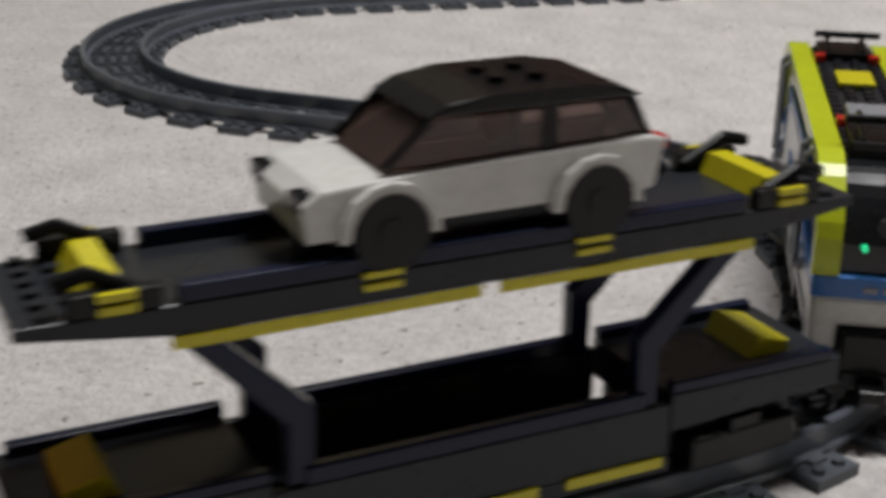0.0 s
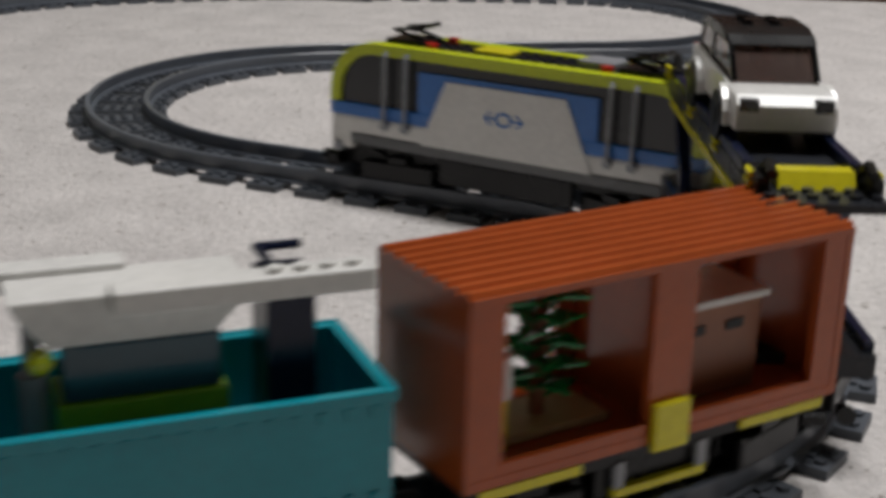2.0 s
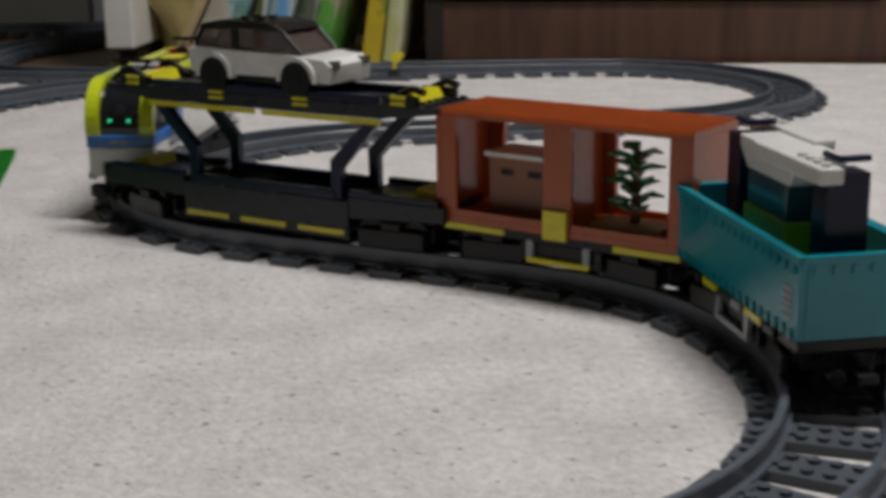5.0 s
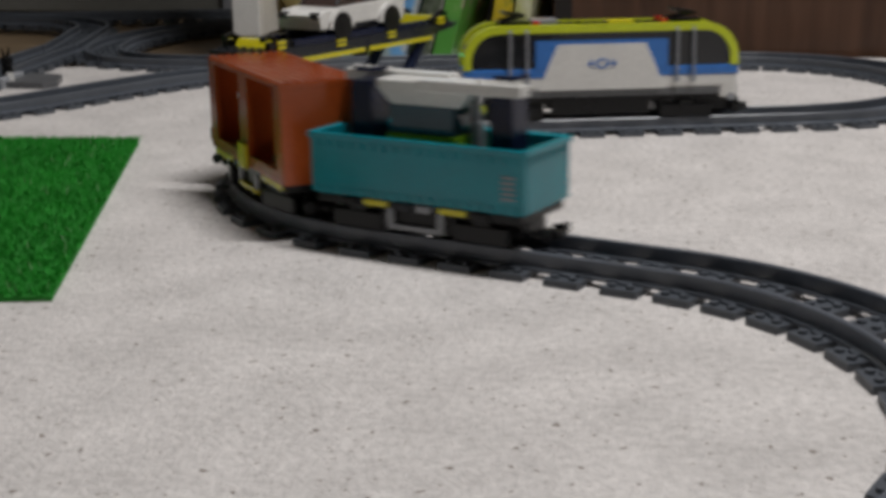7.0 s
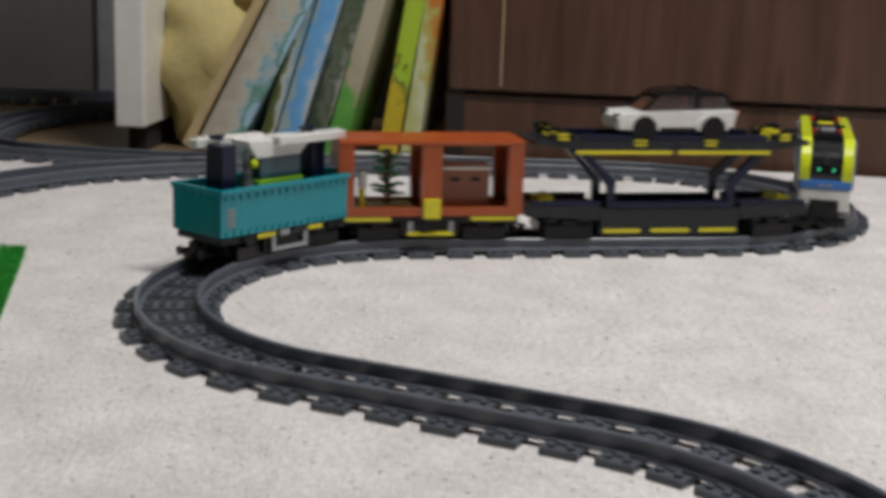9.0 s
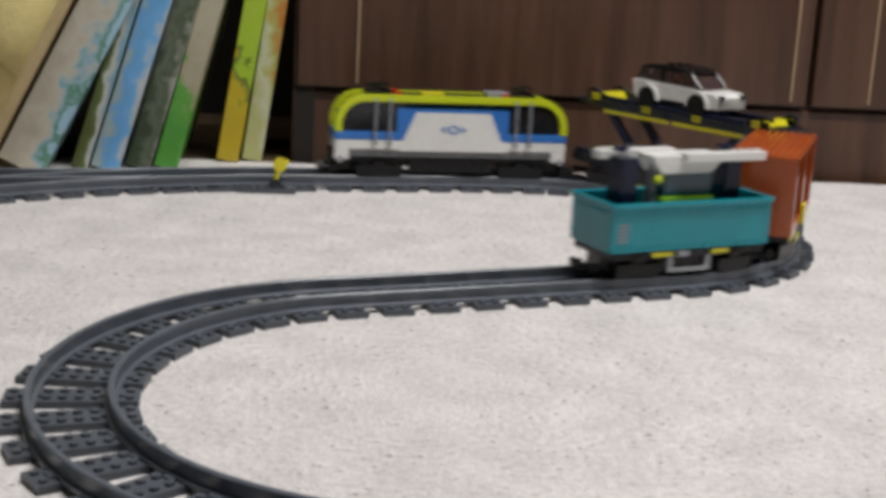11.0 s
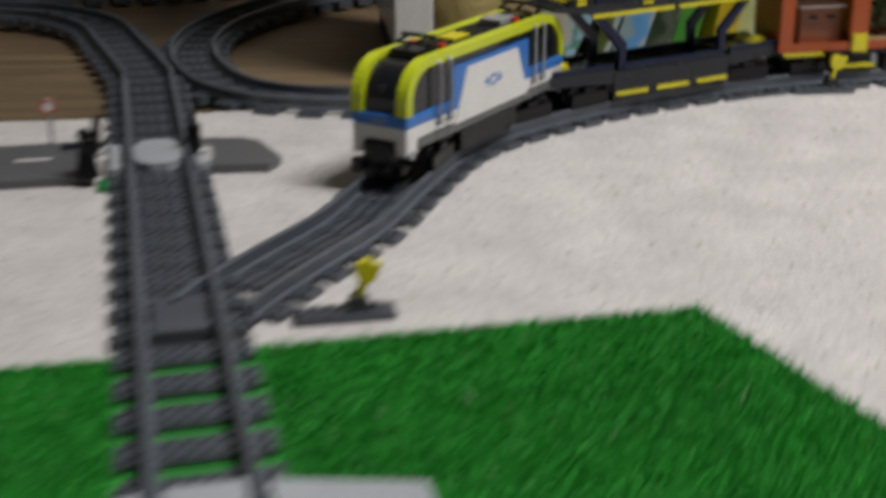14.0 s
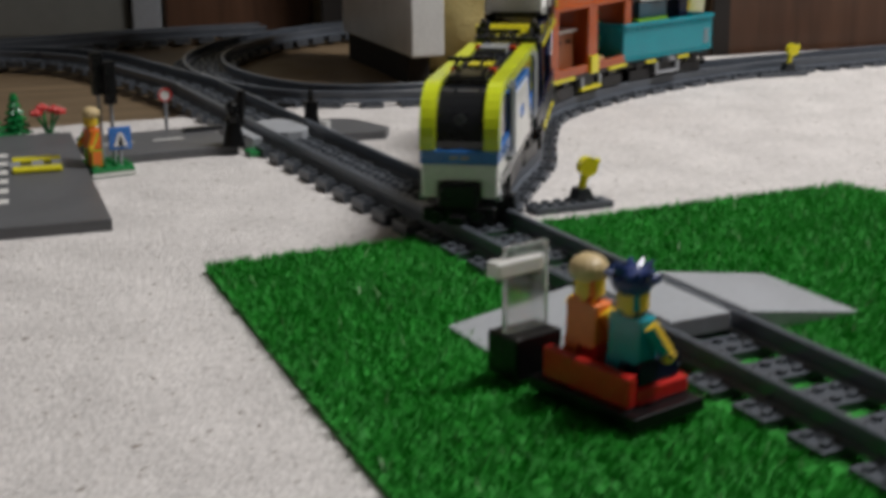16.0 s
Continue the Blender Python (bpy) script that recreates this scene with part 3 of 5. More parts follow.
def build_loco():
    lo = thing("locomotive", "white, blue and neon yellow toy electric locomotive with dark windows", "toy train")
    h = L_LOCO / 2
    part("chassis", bx(-h + 0.012, h - 0.012, -0.018, 0.018, 0.0275, 0.034, bevel=0.001), BLACK, lo)
    bm = bmesh.new()
    for s in (-1, 1):
        box(bm, -0.045, 0.045, s * 0.0195 - 0.003, s * 0.0195 + 0.003, 0.017, 0.0335, bevel=0.001)
    part("underbody", bm, BLACK, lo)
    for s in (-1, 1):
        part("skirt", bx(-h + 0.016, h - 0.016, s * 0.0232 - 0.0012, s * 0.0232 + 0.0012, 0.034, 0.0405, bevel=0.0005), SKIRTGREY, lo, "grey skirt")
    bm = bmesh.new()
    box(bm, -h, h, -0.0240, 0.0240, 0.0405, 0.0520, bevel=0.002)
    for s in (-1, 1):
        for e in (-1, 1):
            box(bm, min(e * (h - 0.016), e * h), max(e * (h - 0.016), e * h), s * 0.0185 - 0.0054, s * 0.0185 + 0.0054, 0.030, 0.044, bevel=0.002)
    part("lower_body", bm, WHITE, lo)
    part("waistband", bx(-h - 0.0004, h + 0.0004, -0.0243, 0.0243, 0.0515, 0.0600, bevel=0.001), BLUE, lo, "blue band")

    def nose(r, top, inset, base=0.0600):
        o = [(-h + inset, base)]
        for e in (-1, 1):
            for k in range(9):
                a = radians(180 - 90 * k / 8) if e < 0 else radians(90 - 90 * k / 8)
                o.append((e * (h - inset - r) + math.cos(a) * r * 1.0, top - r + math.sin(a) * r))
        o.append((h - inset, base))
        return o

    bm = bmesh.new()
    prism(bm, nose(0.030, 0.0950, 0.0035), -0.0222, 0.0222)
    part("window_band", bm, GLASS, lo, "smoked dark windows")
    for s in (-1, 1):
        outer, inner = nose(0.031, 0.0985, 0.0), nose(0.0245, 0.0918, 0.0072)
        bm = bmesh.new()
        y0, y1 = s * 0.0150, s * 0.0246
        for i in range(len(outer) - 1):
            a, b, c, d = outer[i], outer[i + 1], inner[i + 1], inner[i]
            vs = [bm.verts.new((p[0], y, p[1])) for y in (y0, y1) for p in (a, b, c, d)]
            for f in ((0, 1, 2, 3), (7, 6, 5, 4), (0, 4, 5, 1), (2, 6, 7, 3)):
                bm.faces.new([vs[j] for j in f])
        bmesh.ops.remove_doubles(bm, verts=bm.verts, dist=1e-5)
        bmesh.ops.recalc_face_normals(bm, faces=bm.faces)
        part("arch", bm, LIME, lo, "neon yellow arch")
        part("side_surround", bx(-0.060, 0.060, s * 0.0236 - 0.001, s * 0.0236 + 0.001, 0.0598, 0.0850), BLUE, lo, "blue panel surround")
        bm = bmesh.new()
        prism(bm, [(-0.058, 0.0405), (0.058, 0.0405), (0.040, 0.0815), (-0.040, 0.0815)], s * 0.0248 - 0.0006, s * 0.0248 + 0.0006)
        part("side_panel", bm, WHITE, lo)
        bm = bmesh.new()
        yy0, yy1 = sorted((s * 0.0254, s * 0.0258))
        for k in range(16):
            a0, a1 = k / 16 * 6.2832, (k + 1) / 16 * 6.2832
            prism(bm, [(0.0058 * math.cos(a0), 0.064 + 0.0046 * math.sin(a0)), (0.0058 * math.cos(a1), 0.064 + 0.0046 * math.sin(a1)), (0.0040 * math.cos(a1), 0.064 + 0.0030 * math.sin(a1)), (0.0040 * math.cos(a0), 0.064 + 0.0030 * math.sin(a0))], yy0, yy1)
        for e in (-1, 1):
            prism(bm, [(e * 0.0058, 0.0634), (e * 0.0130, 0.0634), (e * 0.0130, 0.0646), (e * 0.0058, 0.0646)], yy0, yy1)
            prism(bm, [(e * 0.0135, 0.0640), (e * 0.0090, 0.0680), (e * 0.0078, 0.0680), (e * 0.0118, 0.0640), (e * 0.0078, 0.0600), (e * 0.0090, 0.0600)], yy0, yy1)
        part("emblem", bm, BLUE, lo, "small blue emblem")
        for x in (-0.083, -0.068, 0.068, 0.083):
            bm = bmesh.new()
            tube(bm, [(x, s * 0.0245, 0.0945), (x, s * 0.0272, 0.092), (x, s * 0.0272, 0.050), (x, s * 0.0245, 0.046)], 0.0013, 8)
            cyl(bm, (x, s * 0.024, 0.049), (x, s * 0.0285, 0.049), 0.0026, 10)
            part("handrail", bm, GREY, lo, "grey handrail")
    part("roof", bx(-h + 0.034, h - 0.034, -0.0150, 0.0150, 0.0945, 0.0965), DARKGREY, lo)
    bm = bmesh.new()
    studs(bm, np.arange(-0.088, 0.089, 0.008), (-0.012, -0.004, 0.004, 0.012), 0.0965)
    tagged(part("roof_studs", bm, DARKGREY, lo), kind="stuff")
    part("roof_unit", bx(-0.062, -0.038, -0.010, 0.010, 0.0972, 0.1025, bevel=0.0008), GREY, lo, "light grey roof unit")
    part("roof_unit", bx(0.008, 0.032, -0.008, 0.008, 0.0972, 0.1000, bevel=0.0008), YELLOW, lo, "yellow roof tile")
    for e in (-1, 1):
        bm = bmesh.new()
        x = e * 0.078
        box(bm, x - 0.014, x + 0.014, -0.012, 0.012, 0.0970, 0.1010, bevel=0.0006)
        for s in (-1, 1):
            tube(bm, [(x - 0.012, s * 0.008, 0.101), (x + 0.010, s * 0.008, 0.106), (x - 0.008, s * 0.008, 0.1085)], 0.0012, 8)
        tube(bm, [(x - 0.008, -0.015, 0.1085), (x - 0.008, 0.015, 0.1085)], 0.0016, 8)
        part("pantograph", bm, BLACK, lo, "folded black pantograph")
        bm = bmesh.new()
        for s in (-1, 1):
            box(bm, x - e * 0.020 - 0.003, x - e * 0.020 + 0.003, s * 0.0125 - 0.0024, s * 0.0125 + 0.0024, 0.0972, 0.1015, bevel=0.0005)
        part("roof_brick", bm, RED, lo, "small red bricks")
        bm = bmesh.new()
        cyl(bm, (e * (h - 0.0048), 0, 0.078), (e * (h - 0.0028), 0, 0.078), 0.0034, 14)
        part("headlight", bm, DARKGREY, lo)
        bm = bmesh.new()
        for s in (-1, 1):
            box(bm, *sorted((e * (h + 0.0003), e * (h + 0.0011))), *sorted((s * 0.006, s * 0.001)), 0.0545, 0.0565)
        part("nose_mark", bm, GREY, lo, "small pale marking")
        bm = bmesh.new()
        box(bm, *sorted((e * (h - 0.020), e * (h + 0.004))), -0.0120, 0.0120, 0.0165, 0.0400, bevel=0.0015)
        box(bm, *sorted((e * (h - 0.004), e * (h + 0.005))), -0.0225, 0.0225, 0.0165, 0.0255, bevel=0.0015)
        part("bumper", bm, BLACK, lo)
        coupler(lo, e * (h + 0.003), e)
        for s in (-1, 1):
            bm = bmesh.new()
            cyl(bm, (e * (h - 0.006), s * 0.021, 0.031), (e * (h - 0.006), s * 0.0255, 0.031), 0.0035, 10)
            part("step", bm, GREY, lo, "light grey step")
    bm = bmesh.new()
    for s in (-1, 1):
        cyl(bm, (-h + 0.001, s * 0.007, 0.0705), (-h + 0.003, s * 0.007, 0.0705), 0.0013, 8)
    part("tail_light", bm, GREENLIGHT, lo, "small green tail light")
    return lo, [bogie(lo, -0.078, base=0.034), bogie(lo, 0.078, base=0.034)]


def build_carrier():
    ca = thing("car_carrier_wagon", "dark blue and grey two-deck toy car carrier wagon with yellow stripes", "toy train")
    h = L_CAR / 2
    for e in (-1, 1):
        bm = bmesh.new()
        prism(bm, [(e * 0.066, 0.0290), (e * h, 0.0330), (e * h, 0.0425), (e * 0.066, 0.0425)], -0.0240, 0.0240, 0.0006)
        part("end_deck", bm, DARKGREY, ca)
        for s in (-1, 1):
            part("end_rail", bx(*sorted((e * 0.066, e * (h - 0.004))), s * 0.0218 - 0.0022, s * 0.0218 + 0.0022, 0.0426, 0.0465, bevel=0.0006), NAVY, ca)
    bm = bmesh.new()
    box(bm, -0.066, 0.066, -0.0240, 0.0240, 0.0155, 0.0205)
    for s in (-1, 1):
        box(bm, -0.0655, 0.0655, s * 0.0225 - 0.0015, s * 0.0225 + 0.0015, 0.0207, 0.0395, bevel=0.0005)
    part("low_deck", bm, DARKGREY, ca)
    for s in (-1, 1):
        part("low_rail", bx(-0.056, 0.056, s * 0.0222 - 0.0022, s * 0.0222 + 0.0022, 0.0397, 0.0455, bevel=0.0008), NAVY, ca)
    for s in (-1, 1):
        for a, b in ((-0.063, -0.028), (-0.018, 0.018), (0.028, 0.063)):
            part("yellow_stripe", bx(a, b, s * 0.0246 - 0.0006, s * 0.0246 + 0.0006, 0.0180, 0.0215), YELLOW, ca, "yellow stripe")
        for e in (-1, 1):
            bm = bmesh.new()
            prism(bm, [(e * 0.053, 0.040), (e * 0.0605, 0.040), (e * 0.0595, 0.059), (e * 0.090, 0.0900), (e * 0.080, 0.0900), (e * 0.0525, 0.0635)], *sorted((s * 0.0172, s * 0.0232)), 0.0006)
            part("strut", bm, NAVY, ca, "slanted dark blue strut")
            part("yellow_stripe", bx(*sorted((e * 0.003, e * 0.091)), s * 0.0243 - 0.0006, s * 0.0243 + 0.0006, 0.0880, 0.0913), YELLOW, ca, "yellow stripe")
    bm = bmesh.new()
    prism(bm, [(-h + 0.004, 0.0965), (-0.090, 0.0915), (0.090, 0.0915), (h - 0.004, 0.0965), (h - 0.004, 0.1000), (-h + 0.004, 0.1000)], -0.0240, 0.0240, 0.0006)
    part("upper_deck", bm, DARKGREY, ca)
    for s in (-1, 1):
        part("upper_rail", bx(-0.088, 0.088, s * 0.0215 - 0.0025, s * 0.0215 + 0.0025, 0.1002, 0.1050, bevel=0.0006), NAVY, ca)
    bm = bmesh.new()
    studs(bm, [e * (h - 0.012 - 0.008 * k) for e in (-1, 1) for k in range(3)], (-0.020, -0.012, -0.004, 0.004, 0.012, 0.020), 0.1000)
    tagged(part("deck_studs", bm, DARKGREY, ca), kind="stuff")
    for e in (-1, 1):
        bm = bmesh.new()
        prism(bm, [(e * 0.098, 0.1002), (e * 0.112, 0.1002), (e * 0.108, 0.1070), (e * 0.101, 0.1070)], -0.0150, 0.0150, 0.0008)
        part("wheel_stop", bm, YELLOW, ca, "yellow wheel stop")
        for s in (-1, 1):
            bm = bmesh.new()
            tube(bm, [(e * 0.094, s * 0.0190, 0.1020), (e * 0.110, s * 0.0190, 0.1100), (e * 0.119, s * 0.0190, 0.1080)], 0.0022, 8)
            box(bm, *sorted((e * 0.092, e * 0.116)), s * 0.0215 - 0.0025, s * 0.0215 + 0.0025, 0.1002, 0.1060, bevel=0.0006)
            part("clamp", bm, BLACK, ca, "black clamp")
            for zz in (0.1005, 0.1040):
                part("clip", bx(e * 0.104 - 0.0048, e * 0.104 + 0.0048, s * 0.0246 - 0.001, s * 0.0246 + 0.001, zz, zz + 0.0022), YELLOW, ca, "yellow clip")
                part("clip", bx(e * 0.033 - 0.0055, e * 0.033 + 0.0055, s * 0.0246 - 0.001, s * 0.0246 + 0.001, zz - 0.005, zz - 0.0032), YELLOW, ca, "yellow clip")
        bm = bmesh.new()
        prism(bm, [(e * 0.104, 0.0426), (e * 0.120, 0.0426), (e * 0.120, 0.0470), (e * 0.108, 0.0500)], -0.0130, 0.0130, 0.0006)
        part("wedge", bm, YELLOW, ca, "yellow wedge")
        coupler(ca, e * (h - 0.002), e)
    for x in (-0.02, 0.025):
        part("deck_block", bx(x - 0.010, x + 0.010, -0.008, 0.008, 0.0207, 0.0250, bevel=0.001), YELLOW, ca, "yellow deck block")
    return ca, [bogie(ca, -0.094), bogie(ca, 0.094)]


CAR_SIZE = 1.04


def build_car():
    """The white toy car, nose towards -x as it rides."""
    car = thing("toy_car", "white toy hatchback with a black roof standing on the car carrier", "toy car")
    z = 0.1002 / CAR_SIZE
    bm = bmesh.new()
    box(bm, -0.046, 0.046, -0.0165, 0.0165, z + 0.0060, z + 0.0120)
    part("chassis", bm, DARKGREY, car)
    bm = bmesh.new()
    prism(bm, [(-0.054, z + 0.0085), (-0.043, z + 0.0085), (-0.041, z + 0.0150), (-0.035, z + 0.0180), (-0.029, z + 0.0180), (-0.023, z + 0.0150), (-0.021, z + 0.0105), (0.019, z + 0.0105), (0.021, z + 0.0150), (0.027, z + 0.0180), (0.033, z + 0.0180), (0.039, z + 0.0150), (0.041, z + 0.0095), (0.050, z + 0.0110), (0.053, z + 0.0250), (0.048, z + 0.0262), (-0.022, z + 0.0240), (-0.050, z + 0.0225), (-0.0555, z + 0.0190)], -0.0205, 0.0205, 0.0012)
    body = part("body", bm, WHITE, car)
    for x in (-0.032, 0.030):
        for s in (-1, 1):
            bm = bmesh.new()
            arch = [(0.0142, radians(-2 + 184 * k / 8)) for k in range(9)] + [(0.0114, radians(182 - 184 * k / 8)) for k in range(9)]
            prism(bm, [(x + r * math.cos(a), z + 0.0092 + r * math.sin(a)) for r, a in arch], *sorted((s * 0.0190, s * 0.0235)))
            part("wheel_arch", bm, WHITE, car)
            w = bmesh.new()
            cyl(w, (x, s * 0.0155, z + 0.0100), (x, s * 0.0242, z + 0.0100), 0.0106, 22)
            wheel = part("wheel", w, BLACK, car)
            w = bmesh.new()
            cyl(w, (x, s * 0.0243, z + 0.0100), (x, s * 0.0247, z + 0.0100), 0.0044, 14)
            part("rim", w, BLACK, wheel, "dark wheel rim")
    bm = bmesh.new()
    prism(bm, [(-0.032, z + 0.0242), (-0.017, z + 0.0375), (0.041, z + 0.0375), (0.049, z + 0.0264)], -0.0175, 0.0175, 0.001)
    part("window_glass", bm, CARGLASS, car, "brown tinted window")
    bm = bmesh.new()
    prism(bm, [(-0.0205, z + 0.0376), (-0.014, z + 0.0408), (-0.002, z + 0.0424), (0.028, z + 0.0424), (0.040, z + 0.0404), (0.0455, z + 0.0376)], -0.0190, 0.0190, 0.0012)
    part("roof", bm, BLACK, car, "black roof")
    for s in (-1, 1):
        for x0, x1 in ((-0.032, -0.018), (0.049, 0.042)):
            bm = bmesh.new()
            tube(bm, [(x0, s * 0.0172, z + 0.0250), (x1, s * 0.0172, z + 0.0378)], 0.0013, 6)
            part("pillar", bm, BLACK, car, "black window pillar")
        part("pillar", bx(0.014, 0.019, s * 0.0174 - 0.0005, s * 0.0174 + 0.0007, z + 0.0245, z + 0.0376), BLACK, car, "black window pillar")
    bm = bmesh.new()
    studs(bm, (0.006, 0.018), (-0.006, 0.006), z + 0.0424, 0.0026)
    tagged(part("roof_studs", bm, BLACK, car), kind="stuff")
    for s in (-1, 1):
        part("headlight", bx(-0.0562, -0.0500, s * 0.0150 - 0.0038, s * 0.0150 + 0.0038, z + 0.0165, z + 0.0215, bevel=0.0006), GLASS, car, "dark headlight")
        part("tail_light", bx(0.0500, 0.0542, s * 0.0165 - 0.0030, s * 0.0165 + 0.0030, z + 0.0215, z + 0.0255, bevel=0.0006), RED, car, "red tail light")
    bm = bmesh.new()
    ball(bm, (0.006, 0, z + 0.031), 0.0052, seg=10)
    part("seat", bm, ORANGE, car, "orange seat back")
    return car


def flatcar(parent, h, blocks=False):
    bm = bmesh.new()
    box(bm, -h + 0.003, h - 0.003, -0.0225, 0.0225, 0.0290, 0.0345, bevel=0.0006)
    box(bm, -0.026, 0.026, -0.0205, 0.0205, 0.0165, 0.0290, bevel=0.001)
    part("frame", bm, BLACK, parent)
    for s in (-1, 1):
        for a, b in ((-0.036, -0.017), (0.020, 0.037)) if blocks else ((-h + 0.006, -0.035), (0.035, h - 0.006)):
            part("yellow_stripe", bx(a, b, s * 0.0230 - 0.0008, s * 0.0230 + 0.0008, 0.0305, 0.0340), YELLOW, parent, "yellow stripe")
        part("yellow_step", bx(-0.020, 0.020, s * 0.0218 - 0.0016, s * 0.0218 + 0.0016, 0.0172, 0.0205, bevel=0.0004), GREY if blocks else YELLOW, parent, "light grey step" if blocks else "yellow step")
        for x in (-0.018, 0.018):
            part("step_post", bx(x - 0.002, x + 0.002, s * 0.0222 - 0.001, s * 0.0222 + 0.001, 0.0206, 0.0300), GREY, parent, "light grey post")
        if blocks:
            for a, b, m, lab in ((-0.0120, -0.0010, GREY, "grey clip"), (0.0015, 0.0125, DARKGREY, "dark grey clip"), (-0.052, -0.041, BLACK, "black clip"), (0.043, 0.054, BLACK, "black clip")):
                part("clip", bx(a, b, s * 0.0232 - 0.0012, s * 0.0232 + 0.0012, 0.0295, 0.0343, bevel=0.0008), m, parent, lab)
    for e in (-1, 1):
        coupler(parent, e * (h - 0.002), e)
    return [bogie(parent, -h + 0.032, base=0.024), bogie(parent, h - 0.032, base=0.024)]


def widen(wagon, k):
    """Broadens a wagon's body, not its running gear."""
    for ob in [o for o in bpy.data.objects if o.parent == wagon]:
        if not ob.name.startswith(("bogie", "coupling")):
            ob.data.transform(Matrix.Diagonal((1, k, 1, 1)))


def build_brown():
    br = thing("container_wagon", "reddish brown open-sided toy container wagon with a ribbed roof", "toy train")
    h = L_BROWN / 2
    bgs = flatcar(br, h)
    z0, z1 = 0.0347, 0.0955
    part("container_floor", bx(-h, h, -0.0240, 0.0240, z0, z0 + 0.0035), RUST, br)
    for e in (-1, 1):
        bm = bmesh.new()
        box(bm, *sorted((e * (h - 0.0032), e * h)), -0.0240, 0.0240, z0 + 0.0036, z1)
        part("end_wall", bm, RUST, br)
        for s in (-1, 1):
            part("corner_post", bx(*sorted((e * (h - 0.0135), e * (h - 0.0033))), s * 0.0222 - 0.0016, s * 0.0222 + 0.0016, z0 + 0.0036, z1), RUST, br)
    for s in (-1, 1):
        part("centre_post", bx(-0.0088, 0.0088, s * 0.0222 - 0.0016, s * 0.0222 + 0.0016, z0 + 0.0036, z1), RUST, br)
        part("sill", bx(-h + 0.0138, h - 0.0138, s * 0.0226 - 0.0012, s * 0.0226 + 0.0012, z0 + 0.0036, z0 + 0.0075), RUST, br)
        part("bracket", bx(-0.0075, 0.0075, s * 0.0252 - 0.0014, s * 0.0252 + 0.0014, z0 - 0.002, z0 + 0.0150, bevel=0.0006), YELLOW, br, "yellow bracket")
    part("partition", bx(-0.0014, 0.0014, -0.0205, 0.0205, z0 + 0.0036, z1), RUST, br)
    part("roof", bx(-h, h, -0.0242, 0.0242, z1 + 0.0002, z1 + 0.0028), RUST, br)
    bm = bmesh.new()
    n = 9
    for k in range(n):
        y = -0.0242 + 0.0484 * (k + 0.5) / n
        prism_pts = [(y - 0.0019, z1 + 0.0028), (y + 0.0019, z1 + 0.0028), (y + 0.0011, z1 + 0.0046), (y - 0.0011, z1 + 0.0046)]
        a = [bm.verts.new((-h, p, q)) for p, q in prism_pts]
        b = [bm.verts.new((h, p, q)) for p, q in prism_pts]
        for i in range(4):
            bm.faces.new((a[i], b[i], b[(i + 1) % 4], a[(i + 1) % 4]))
        bm.faces.new(a)
        bm.faces.new(b[::-1])
    bmesh.ops.recalc_face_normals(bm, faces=bm.faces)
    part("roof_rib", bm, RUST, br, "ribs of the brown roof")
    widen(br, 1.16)
    return br, bgs


def build_brown_cargo():
    z = 0.0384
    ch = thing("toy_drawer_chest", "small brown toy chest of drawers with a white top", "toy furniture")
    part("body", bx(0.011, 0.054, -0.013, 0.013, z, z + 0.0340, bevel=0.0008), NUT, ch)
    part("top", bx(0.009, 0.056, -0.015, 0.015, z + 0.0342, z + 0.0372, bevel=0.0006), WHITE, ch, "white top")
    for s in (-1, 1):
        for x in (0.023, 0.041):
            part("drawer_pull", bx(x - 0.0040, x + 0.0040, s * 0.0133 - 0.0004, s * 0.0133 + 0.0004, z + 0.0240, z + 0.0275), BLACK, ch, "dark drawer slot")
    pl = thing("toy_plant", "green toy plant with stiff leaves on a tan base", "toy plant")
    part("base", bx(-0.055, -0.012, -0.012, 0.012, z, z + 0.0030, bevel=0.0006), TAN, pl, "tan base plate")
    bm = bmesh.new()
    cyl(bm, (-0.034, 0, z + 0.003), (-0.034, 0, z + 0.046), 0.0030, 8, r2=0.0020)
    part("stem", bm, NUT, pl, "brown stem")
    for k in range(20):
        bm = bmesh.new()
        a, zz = k * 2.4, z + 0.010 + 0.0019 * k
        c, s_ = math.cos(a), math.sin(a)
        pts = [(0.0, 0.0024, 0), (0.008, 0.0052, 0.003), (0.0165, 0.0, 0.002), (0.008, -0.0052, 0.003), (0.0, -0.0024, 0)]
        top = [bm.verts.new((-0.034 + u * c - v * s_, u * s_ + v * c, zz + w)) for u, v, w in pts]
        low = [bm.verts.new((v.co.x, v.co.y, v.co.z - 0.0012)) for v in top]
        bm.faces.new(top)
        bm.faces.new(low[::-1])
        for i in range(5):
            bm.faces.new((top[i], low[i], low[(i + 1) % 5], top[(i + 1) % 5]))
        bmesh.ops.recalc_face_normals(bm, faces=bm.faces)
        part("leaf", bm, GREEN, pl)
    bx_ = thing("toy_canister", "small white toy canister with a yellow foot", "toy canister")
    bm = bmesh.new()
    cyl(bm, (-0.058, -0.012, z + 0.0185), (-0.058, -0.012, z + 0.0330), 0.0040, 14)
    part("body", bm, WHITE, bx_)
    bm = bmesh.new()
    cyl(bm, (-0.058, -0.012, z), (-0.058, -0.012, z + 0.0184), 0.0030, 12)
    part("foot", bm, YELLOW, bx_, "yellow foot")
    return [ch, pl, bx_]


